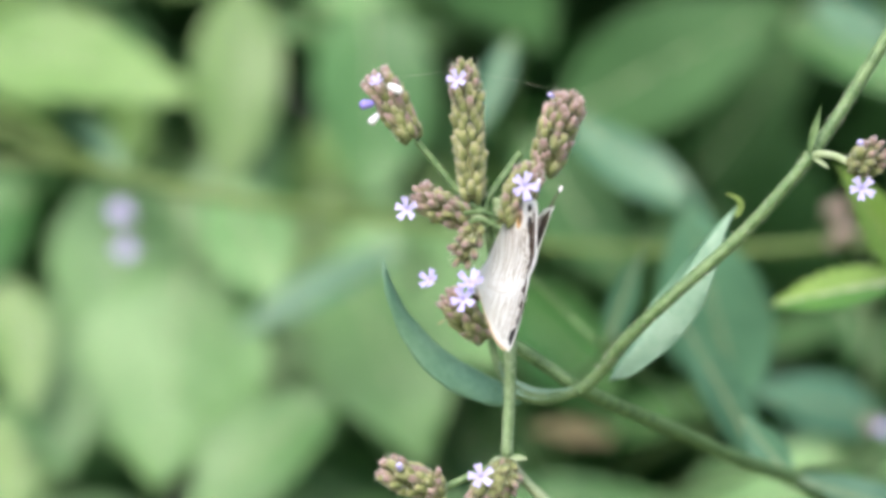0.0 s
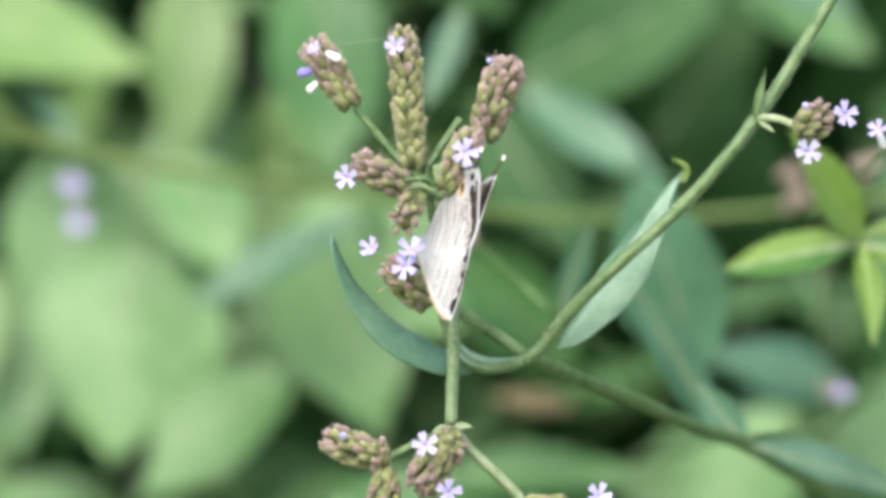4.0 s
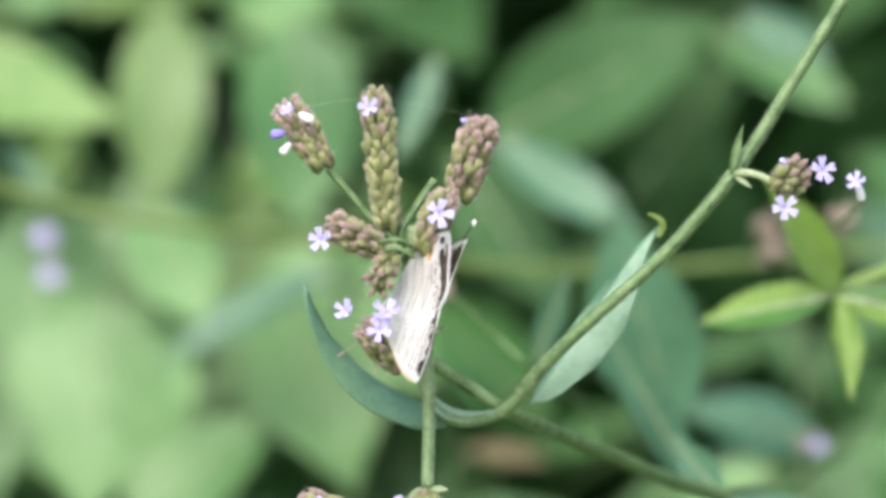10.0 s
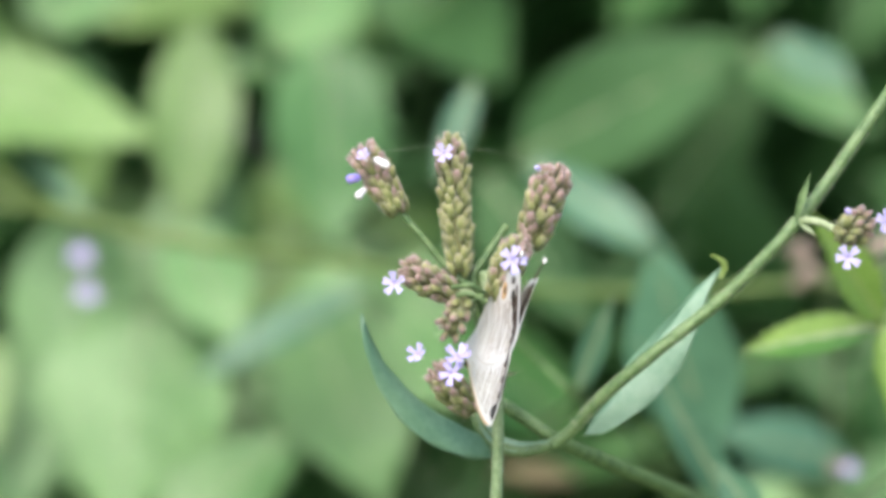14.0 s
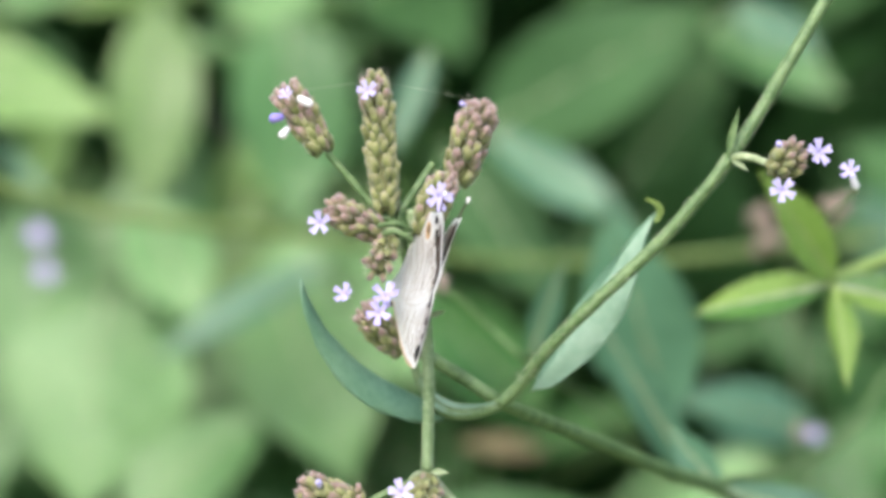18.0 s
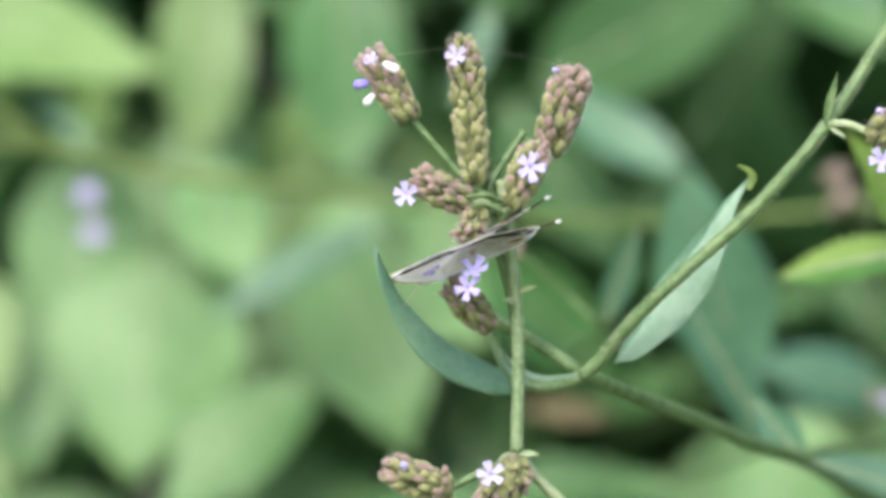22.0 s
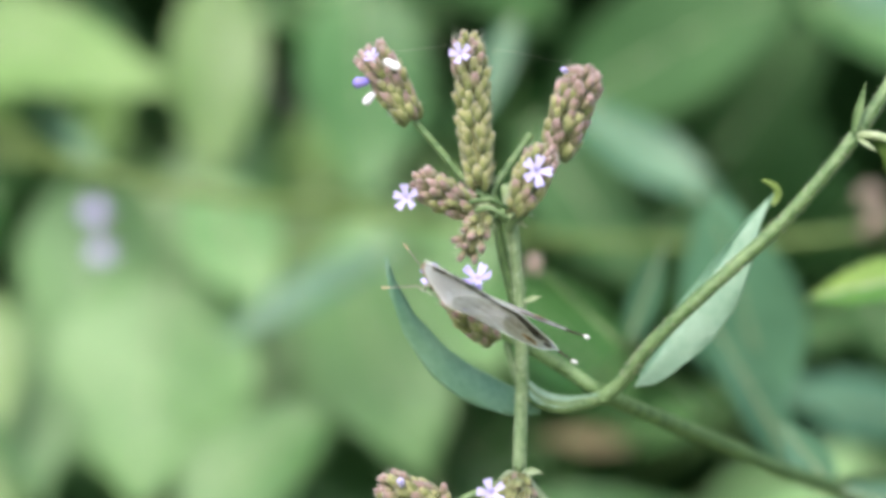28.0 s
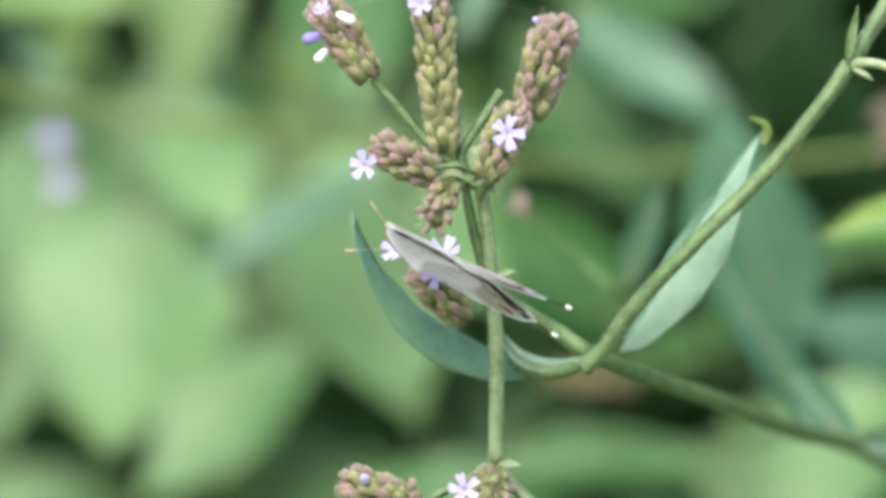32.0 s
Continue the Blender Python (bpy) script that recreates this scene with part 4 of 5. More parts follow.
broad_plant("slender plant with lance-shaped blue-green leaves", (0.02, 0.42, 0.0), [
    ((-0.0121, 0.3450, 0.5977), (-0.0452, 0.3330, 0.5791), 0.0082, M_TEAL, (0.1, -0.7, 0.7)),
    ((-0.0811, 0.3600, 0.6288), (-0.0612, 0.3480, 0.6073), 0.0052, M_TEAL, (0, -0.9, 0.4)),
    ((0.0063, 0.2600, 0.6333), (-0.0004, 0.2480, 0.6149), 0.0053, M_TEAL, (0, -0.9, 0.4)),
    ((0.0172, 0.3400, 0.6204), (0.0440, 0.3280, 0.6024), 0.0103, M_TEAL, (0, -0.8, 0.6)),
    ((0.0447, 0.2100, 0.5732), (0.0344, 0.1980, 0.6074), 0.0185, M_TEAL, (-0.2, -0.95, 0.25)),
    ((0.0462, 0.1550, 0.5644), (0.0302, 0.1430, 0.5915), 0.0075, M_TEAL, (0.1, -0.9, 0.4)),
    ((0.0214, 0.1400, 0.5833), (0.0265, 0.1280, 0.5981), 0.0052, M_TEAL, (-0.3, -0.9, 0.3)),
], "lance_leaved_plant")

# runner across the back, and the far flower heads
runner = thing("runner_plant", "thin green runner lying across behind the flowers", "stem", (-0.1298, 0.2600, 0.6133))
RUN = [(-0.1187, 0.2600, 0.6245), (-0.0801, 0.2600, 0.6153), (-0.0666, 0.2600, 0.6107), (-0.0512, 0.2600, 0.6067), (-0.0367, 0.2600, 0.6045), (-0.0224, 0.2650, 0.6030), (-0.0050, 0.2700, 0.6006)]
for line, r in ((RUN, 0.0012), ([(-0.0050, 0.2700, 0.6006), (0.0164, 0.2750, 0.5979), (0.0458, 0.2800, 0.5978), (0.0849, 0.2800, 0.6018)], 0.0009), ([(-0.1100, 0.2700, 0.6111), (-0.0808, 0.2700, 0.6108), (-0.0719, 0.2680, 0.6107), (-0.0619, 0.2620, 0.6087), (-0.0512, 0.2600, 0.6067)], 0.0010), ([(-0.1033, 0.2500, 0.6272), (-0.0814, 0.2520, 0.6195), (-0.0740, 0.2560, 0.6162), (-0.0666, 0.2600, 0.6107)], 0.0009)):
    part("stem_segment", tube_bm(local(runner, line), r, r * 0.9, 8, 8), M_RUNNER, runner)
for q in (RUN[2], RUN[3]):
    bm = bmesh.new()
    bmesh.ops.create_icosphere(bm, subdivisions=2, radius=0.0014)
    part("stem_node", bm, M_RUNNER, runner).location = Vector(q) - runner.location


def far_head(label, heads, foot, name="verbena_sprig", mat=M_PINKBUD):
    """A flower head out of focus: dusty calyces with a few lilac florets, on a thin stalk."""
    p = thing(name, label, "flower", foot)
    top = Vector(heads[0][0])
    if name == 'bud_sprig':
        part("stalk", tube_bm(local(p, [top, top.lerp(Vector(foot), 0.5), foot, (foot[0] + 0.015, foot[1] + 0.12, foot[2] - 0.012), (foot[0] + 0.04, foot[1] + 0.45, foot[2] - 0.05)] + down_to((foot[0] + 0.04, foot[1] + 0.45, foot[2] - 0.05), (foot[0] + 0.05, 0.7, -0.02))), 0.00036, 0.0006, 8, 8), M_STEM_DARK, p)
    else:
        part("stalk", tube_bm(local(p, [top, top + Vector((0.004, 0.1, 0.0)), top + Vector((0.008, 0.3, -0.01))] + down_to(top + Vector((0.008, 0.3, -0.01)), (foot[0], foot[1] + 0.4, foot[2]))), 0.0005, 0.001, 8, 8), M_STEM_DARK, p)
    for i, (c, r, kind) in enumerate(heads):
        c = Vector(c)
        if kind == 'bud':
            rnd = random.Random(i + int(abs(c.x) * 1e5))
            bm = bmesh.new()
            for k in range(9 if r > 0.001 else 3):
                o = Vector((rnd.gauss(0, 0.35), rnd.gauss(0, 0.35), rnd.gauss(0, 0.45))) * r
                bmesh.ops.create_icosphere(bm, subdivisions=1, radius=r * rnd.uniform(0.4, 0.62), matrix=Matrix.Translation(o))
            part("flower_head", bm, mat, p).location = c - p.location
        else:
            for k in range(3):
                o = Vector(((k - 1) * r * 0.35, -r * 0.3, (k % 2) * r * 0.35 - r * 0.17))
                add_floret(p, c + o, (0.3 * (k - 1), -1, 0.3), k, r / 0.0018 * 0.95, 30 * k, None, True)
    return p


far_head("far lilac verbena head out of focus", [((-0.0622, 0.3050, 0.5993), 0.0007, 'bud'), ((-0.0624, 0.3000, 0.6027), 0.0018, 'flo'), ((-0.0613, 0.3000, 0.5961), 0.0017, 'flo')], (-0.06, 0.36, 0.0))
far_head("far lilac verbena head out of focus", [((0.0684, 0.2500, 0.5690), 0.0012, 'bud'), ((0.0707, 0.2490, 0.5682), 0.0012, 'flo')], (0.09, 0.3, 0.0))
far_head("single dusty pink bud on a thin stalk", [((0.0074, 0.1000, 0.5949), 0.0015, 'bud')], (0.0212, 0.1100, 0.5820), "bud_sprig")
far_head("dusty pink dried flower head", [((0.0626, 0.2500, 0.6043), 0.0022, 'bud'), ((0.0631, 0.2500, 0.6010), 0.0027, 'bud')], (0.06, 0.26, 0.0))
far_head("dusty pink dried flower head", [((0.0700, 0.1700, 0.6063), 0.0026, 'bud')], (0.1, 0.3, 0.0))
far_head("far lilac verbena head out of focus", [((-0.0317, 0.3310, 0.5349), 0.0012, 'bud'), ((-0.0317, 0.3300, 0.5362), 0.0017, 'flo')], (-0.03, 0.36, 0.0))
far_head("far lilac verbena head out of focus", [((-0.0155, 0.3310, 0.5331), 0.0012, 'bud'), ((-0.0155, 0.3300, 0.5344), 0.0016, 'flo')], (-0.02, 0.38, 0.0))
far_head("far lilac verbena head out of focus", [((0.0581, 0.3310, 0.5391), 0.0012, 'bud'), ((0.0581, 0.3300, 0.5404), 0.0017, 'flo')], (0.04, 0.38, 0.0))

lone = thing("verbena_sprig", "small drying pink verbena head with one lilac floret", "flower", (0.13, 0.2, 0.0))
LT = (0.0638, 0.0130, 0.6074)
part("stalk", tube_bm(local(lone, [LT, (LT[0] + 0.002, LT[1] + 0.06, LT[2] - 0.001), (LT[0] + 0.004, LT[1] + 0.25, LT[2] - 0.01)] + down_to((LT[0] + 0.004, LT[1] + 0.25, LT[2] - 0.01), (0.13, 0.5, 0.0))), 0.0003, 0.001, 6, 8), M_STEM_PALE, lone)
add_floret(lone, (0.0627, 0.0100, 0.6101), (-0.3, -0.8, 0.5), 2, 0.75, 10)
add_bud(lone, (0.0630, 0.0120, 0.6098), (0.0637, 0.0120, 0.6076), 0.0006, M_TUBE, "white corolla tube")

dry = thing("dry_leaf", "curled brown dead leaf among the stems", "leaf", (0.0266, 0.3200, 0.5631))
add_leaf(dry, (0.0266, 0.3200, 0.5631), (0.0103, 0.3200, 0.5649), 0.0061, (M_BROWN, M_BROWN), face=(0, -0.6, 0.8), seed=77)


# foliage that fills the thicket behind, shade mixed into its green
def thicket(name, label, n, box, size, mat, seed):
    rnd = random.Random(seed)
    verts, faces = [], []
    (x0, x1), (y0, y1), (z0, z1) = box
    for _ in range(n):
        c = Vector((rnd.uniform(x0, x1), rnd.uniform(y0, y1), rnd.uniform(z0, z1)))
        L = rnd.uniform(*size)
        w = L * rnd.uniform(0.35, 0.6)
        m = Euler((rnd.uniform(-0.9, 0.9), rnd.uniform(-0.9, 0.9), rnd.uniform(0, 6.28))).to_matrix()
        k = len(verts)
        for u, v, h in ((0, 0, 0), (0.25, 0.8, 0.1), (0.55, 1, 0.12), (0.85, 0.5, 0.02), (1, 0, -0.1), (0.85, -0.5, 0.02), (0.55, -1, 0.12), (0.25, -0.8, 0.1), (0.5, 0, 0.02)):
            verts.append(c + m @ Vector((L * u, w * v / 2, L * h)))
        for a in range(8):
            faces.append((k + 8, k + a, k + (a + 1) % 8))
    me = bpy.data.meshes.new(name)
    me.from_pydata([tuple(v) for v in verts], [], faces)
    me.materials.append(mat)
    for p in me.polygons:
        p.use_smooth = True
    return tagged(new(name, me), label, "foliage", kind="stuff")


thicket("thicket_leaves", "dense shaded green foliage behind the flowers", 3200, ((-0.6, 0.6), (0.5, 0.85), (0.2, 1.0)), (0.04, 0.09), M_SHADE_LEAF, 5)
thicket("shaded_leaves", "shaded green leaves deep between the plants", 520, ((-0.2, 0.2), (0.47, 0.53), (0.44, 0.76)), (0.02, 0.045), M_SHADE_LEAF, 8)
thicket("low_leaves", "low green foliage over the soil", 700, ((-0.6, 0.6), (0.1, 0.8), (0.0, 0.35)), (0.03, 0.07), M_SHADE_LEAF, 6)
thicket("hedge_leaves", "shade-toned green leaves of a hedge further back", 11000, ((-1.8, 1.8), (0.9, 1.8), (0.0, 2.1)), (0.08, 0.16), M_SHADE_LEAF, 7)


# ================= butterfly =================
fly = thing("butterfly", "small white butterfly with closed wings, brown margins and fine tails", "butterfly")
# outlines in millimetres: u from the body to the margin, v from the forewing's tip to the hindwing's tail
OUT_FORE = [(1.5, 0.2), (3.4, -1.9), (5.9, -4.5), (8.4, -6.9), (10.9, -9.0), (13.0, -10.3), (14.7, -10.9), (15.4, -10.4), (15.75, -9.5), (16.1, -7.9), (16.2, -6.2), (16.15, -4.5), (15.9, -2.6), (15.5, -0.6), (12.0, 0.6), (7.0, 1.2)]
OUT_HIND = [(1.4, 0.6), (6.0, -1.3), (9.6, -2.4), (12.6, -2.0), (15.45, -0.5), (15.95, 0.7), (16.15, 2.2), (15.8, 4.4), (15.4, 6.6), (15.0, 8.6), (14.75, 9.8), (13.8, 10.3), (12.2, 10.3), (10.6, 10.2), (8.6, 9.0), (6.4, 7.0), (4.5, 4.4), (3.2, 2.4)]


def wing_y(u, v, layer):
    """How far a wing stands off the middle plane: the pair closes from the body to the margin and parts again at the tails."""
    return 0.06 + 1.95 * (1 - min(1.0, max(0.0, u) / 15.6)) + 0.04 * layer + 0.15 * max(0.0, v - 3.0)


def on_wing(u, v, sign, layer):
    return Vector((u, sign * wing_y(u, v, layer), v)) / 1000


def wing_bm(outline, sign, layer):
    """One wing as a fan of rings round its root, bent to the curve of the pair."""
    loop = [(p.x, p.z) for p in smooth_line([Vector((u, 0, v)) for u, v in outline + outline[:1]], 4)[:-1]]
    cu, cv = sum(p[0] for p in loop) / len(loop), sum(p[1] for p in loop) / len(loop)
    bm = bmesh.new()
    rings = []
    for f in (0.12, 0.25, 0.4, 0.55, 0.7, 0.8, 0.9, 1.0):
        rings.append([bm.verts.new(on_wing(cu + (u - cu) * f, cv + (v - cv) * f, sign, layer)) for u, v in loop])
    m = bm.verts.new(on_wing(cu, cv, sign, layer))
    n = len(loop)
    for i in range(n):
        j = (i + 1) % n
        bm.faces.new((m, rings[0][i], rings[0][j]))
        for a, b in zip(rings, rings[1:]):
            bm.faces.new((a[i], b[i], b[j], a[j]))
        # a rolled rim stiffens the edge
        e, g = (bm.verts.new(rings[-1][q].co - Vector((0, sign * 0.00007, 0))) for q in (i, j))
        bm.faces.new((rings[-1][i], rings[-1][j], g, e))
    bmesh.ops.recalc_face_normals(bm, faces=bm.faces)
    return bm


def streak_bm(line, widths, sign, layer, lift=0.05):
    """A thin streak of scales on a wing, as wide as the widths given along it."""
    pts = smooth_line([Vector((u, 0, v)) for u, v in line], 5)
    bm = bmesh.new()
    rows = []
    for i, p in enumerate(pts):
        d = (pts[min(i + 1, len(pts) - 1)] - pts[max(i - 1, 0)]).normalized()
        s = Vector((d.z, 0, -d.x))
        k = i / (len(pts) - 1) * (len(widths) - 1)
        a = int(min(k, len(widths) - 2))
        w = widths[a] + (widths[a + 1] - widths[a]) * (k - a)
        row = []
        for e in (-1, 0, 1):
            q = p + s * w * 0.5 * e
            row.append(bm.verts.new((q.x / 1000, sign * (wing_y(q.x, q.z, layer) + lift) / 1000, q.z / 1000)))
        rows.append(row)
    for a, b in zip(rows, rows[1:]):
        for k in (0, 1):
            bm.faces.new((a[k], a[k + 1], b[k + 1], b[k]))
    bmesh.ops.recalc_face_normals(bm, faces=bm.faces)
    return bm


def spot_bm(u, v, ru, rv, turn, sign, layer, lift=0.05, seed=0):
    """A rounded spot of scales on a wing, a little ragged."""
    rnd = random.Random(seed)
    bm = bmesh.new()
    c, s = math.cos(math.radians(turn)), math.sin(math.radians(turn))
    ring = []
    for k in range(14):
        a = 2 * math.pi * k / 14
        x, z = ru * math.cos(a) * rnd.uniform(0.88, 1.1), rv * math.sin(a) * rnd.uniform(0.88, 1.1)
        q = (u + x * c - z * s, v + x * s + z * c)
        ring.append(bm.verts.new((q[0] / 1000, sign * (wing_y(*q, layer) + lift) / 1000, q[1] / 1000)))
    m = bm.verts.new((u / 1000, sign * (wing_y(u, v, layer) + lift) / 1000, v / 1000))
    for k in range(14):
        bm.faces.new((m, ring[k], ring[(k + 1) % 14]))
    bmesh.ops.recalc_face_normals(bm, faces=bm.faces)
    return bm


FORE_EDGE = [(14.9, -10.85), (15.5, -10.1), (15.85, -9.0), (16.12, -7.4), (16.18, -5.6), (16.05, -3.6), (15.75, -1.8), (15.5, -0.6)]
HIND_EDGE = [(15.5, -0.4), (15.95, 0.7), (16.15, 2.2), (15.8, 4.4), (15.4, 6.6), (15.0, 8.6), (14.7, 9.8)]
for sign in (-1, 1):
    fw = part("forewing", wing_bm(OUT_FORE, sign, 0), M_WING, fly, "white forewing with a dark tip spot")
    hw = part("hindwing", wing_bm(OUT_HIND, sign, 1), M_WING, fly, "white hindwing with a brown band and orange eyespot")
    # dark borders of the upper sides, seen where the wings part
    part("upper_border", streak_bm([(14.4, -9.7), (15.0, -7.5), (15.2, -4.5), (14.8, -1.5)], (1.2, 2.2, 2.2, 1.6), sign, 0, -0.09), M_WING_BROWN, fw, "dark border of the upper side")
    part("upper_border", streak_bm([(14.7, 0.4), (14.9, 2.4), (14.4, 5.0), (13.9, 7.6), (13.2, 9.4)], (1.4, 2.2, 2.8, 3.2, 2.4), sign, 1, -0.09), M_WING_BROWN, hw, "dark border of the upper side")
    part("upper_ground", spot_bm(10.8, 6.6, 2.9, 3.0, 0, sign, 1, -0.05, 3), M_WING_UPPER, hw, "grey upper side")
    # white fringes
    part("fringe", streak_bm(FORE_EDGE[3:], (0.1, 0.26, 0.14, 0.26, 0.14, 0.28, 0.24), sign, 0, 0.0), M_WING, fw, "white fringe")
    part("fringe", streak_bm(HIND_EDGE, (0.3, 0.5, 0.7, 0.6, 0.62, 0.8, 0.5), sign, 1, 0.0), M_WING, hw, "white fringe")
    part("fringe", spot_bm(14.35, 9.75, 0.75, 0.6, 20, sign, 1, 0.13, 4), M_WING, hw, "white tail corner")
    part("costa", streak_bm([(3.4, -1.8), (5.9, -4.4), (8.4, -6.8), (10.9, -8.9), (13.0, -10.2), (14.6, -10.75)], (0.16, 0.24, 0.3, 0.36, 0.4, 0.3), sign, 0, 0.05), M_WING_COSTA, fw, "tan front edge")
    # dark line inside the fringe and the marginal spots
    part("margin_line", streak_bm([(q[0] - 0.3, q[1] + 0.05) for q in FORE_EDGE[1:]], (0.6, 0.5, 0.35, 0.55, 0.3, 0.55, 0.4), sign, 0, 0.08), M_WING_BROWN, fw)
    part("margin_line", streak_bm([(q[0] - 0.5, q[1]) for q in HIND_EDGE[:-1]], (0.4, 0.34, 0.44, 0.36, 0.5, 0.4), sign, 1, 0.08), M_WING_BROWN, hw)
    part("tip_spot", spot_bm(15.2, -8.75, 0.68, 0.95, -18, sign, 0, 0.12, 5), M_WING_DARK, fw, "dark tip spot")
    for k, (u, v, a, b) in enumerate(((15.65, -6.6, 0.42, 0.45), (15.55, -4.4, 0.5, 0.56), (15.3, -2.2, 0.55, 0.5))):
        part("margin_spot", spot_bm(u, v, a, b, -8, sign, 0, 0.08, 20 + k), M_WING_BROWN, fw)
    # brown band with pale cells towards the tail
    part("margin_band", streak_bm([(15.05, 0.6), (15.1, 2.4), (14.7, 4.2), (14.25, 5.8), (13.95, 7.0)], (0.3, 1.0, 0.6, 1.35, 0.75, 1.6, 1.1), sign, 1, 0.08), M_WING_BROWN, hw, "brown band along the margin")
    part("tail_spot", spot_bm(13.75, 7.2, 0.58, 0.9, 0, sign, 1, 0.13, 7), M_WING_DARK, hw, "black spot by the tail")
    part("tail_spot", spot_bm(13.45, 9.2, 0.58, 0.55, 0, sign, 1, 0.13, 8), M_WING_DARK, hw, "black spot by the tail")
    part("eyespot", spot_bm(10.95, 7.85, 0.72, 1.2, 0, sign, 1, 0.08, 9), M_WING_ORANGE, hw, "orange eyespot")
    part("eyespot_pupil", spot_bm(11.2, 7.9, 0.32, 0.66, 0, sign, 1, 0.14, 10), M_WING_DARK, hw, "black pupil")
    for k, (u, v) in enumerate(((12.55, 5.7), (12.75, 4.1), (13.6, 2.2), (14.3, 0.2), (14.7, 1.7))):
        part("cell_ring", spot_bm(u, v, 0.5, 0.75, 0, sign, 1, 0.08, 30 + k), M_WING_LINE, hw)
        part("cell", spot_bm(u + 0.05, v, 0.3, 0.55, 0, sign, 1, 0.13, 40 + k), M_WING, hw)
    # fine wavy lines across the wings
    for k, (u, v0, v1, w) in enumerate(((5.6, -0.8, 4.6, 0.12), (6.6, -1.0, 5.6, 0.14), (8.2, -1.6, 7.6, 0.17), (8.9, -1.7, 8.3, 0.13), (9.7, -1.5, 8.6, 0.2), (10.5, -1.4, 6.2, 0.13), (11.4, -1.2, 6.0, 0.2), (12.1, -1.1, 6.2, 0.22), (13.2, -0.8, 6.4, 0.2), (14.0, -0.5, 3.4, 0.16))):
        line = [(u + 0.16 * math.sin(k * 2.1 + j * 1.9) - 0.1 * abs(j - 2), v0 + (v1 - v0) * j / 5) for j in range(6)]
        part("wing_line", streak_bm(line, (0.5 * w, 1.2 * w, 0.8 * w, 1.3 * w, 0.6 * w), sign, 1, 0.05), M_WING_LINE, hw)
    for k, (u, v0, v1, w) in enumerate(((7.4, -5.2, -2.2, 0.12), (8.8, -6.4, -2.6, 0.17), (9.4, -6.9, -2.8, 0.13), (10.6, -7.8, -2.9, 0.2), (11.2, -8.2, -2.9, 0.15), (12.4, -9.2, -2.8, 0.22), (13.2, -9.4, -2.4, 0.18), (14.1, -9.2, -2.0, 0.2), (14.7, -8.2, -1.6, 0.13))):
        line = [(u + 0.45 * (j / 5) + 0.14 * math.sin(k * 1.7 + j * 2.2), v0 + (v1 - v0) * j / 5) for j in range(6)]
        part("wing_line", streak_bm(line, (0.5 * w, 1.2 * w, 0.8 * w, 1.3 * w, 0.6 * w), sign, 0, 0.05), M_WING_LINE, fw)
    part("wing_fold", streak_bm([(4.0, -0.5), (6.5, -1.4), (9.6, -2.35), (12.6, -2.0), (15.0, -0.7)], (0.06, 0.1, 0.14, 0.1, 0.06), sign, 1, 0.05), M_WING_VEIN, hw, "line where the hindwing overlaps")
    for k in range(7):
        f = k / 6
        part("wing_vein", streak_bm([(4.0, 0.0 + 1.6 * f), (8.8, -1.6 + 7.6 * f), (14.6 - 2.6 * f ** 3, -0.6 + 9.2 * f)], (0.05, 0.09, 0.09), sign, 1, 0.04), M_WING_VEIN, hw)
        if k < 5:
            part("wing_vein", streak_bm([(4.6, -2.6 + 1.4 * f), (9.6, -6.8 + 3.6 * f), (14.9 + 0.5 * f, -9.6 + 7.2 * f)], (0.05, 0.09, 0.09), sign, 0, 0.04), M_WING_VEIN, fw)
    tl = [Vector((u, sign * (1.3 + 0.2 * k), v)) / 1000 for k, (u, v) in enumerate(((13.8, 10.1), (14.2, 11.5), (14.8, 12.8)))]
    part("tail", tube_bm(tl, 0.00015, 0.00008, 5, 6), M_WING_BROWN, hw, "fine dark tail")
    bm = bmesh.new()
    bmesh.ops.create_icosphere(bm, subdivisions=1, radius=0.00034, matrix=Matrix.Diagonal((0.8, 0.8, 1.5, 1)))
    part("tail_tip", bm, M_TUBE, hw, "white tail tip").location = tl[-1]
part("abdomen", tube_bm([Vector(p) / 1000 for p in ((0.0, 0, 0.0), (1.6, 0, 1.2), (4.0, 0, 3.4), (6.2, 0, 5.6))], 0.0012, 0.0005, 5, 10), M_FUR, fly)
part("thorax", tube_bm([Vector(p) / 1000 for p in ((-0.3, 0, -1.3), (0.2, 0, -0.8), (1.0, 0, -0.1), (2.0, 0, 0.7))], 0.0006, 0.0011, 5, 10), M_FUR, fly)
bm = bmesh.new()
bmesh.ops.create_icosphere(bm, subdivisions=2, radius=0.00058)
part("head", bm, M_WING_BROWN, fly).location = (-0.0005, 0, -0.0016)
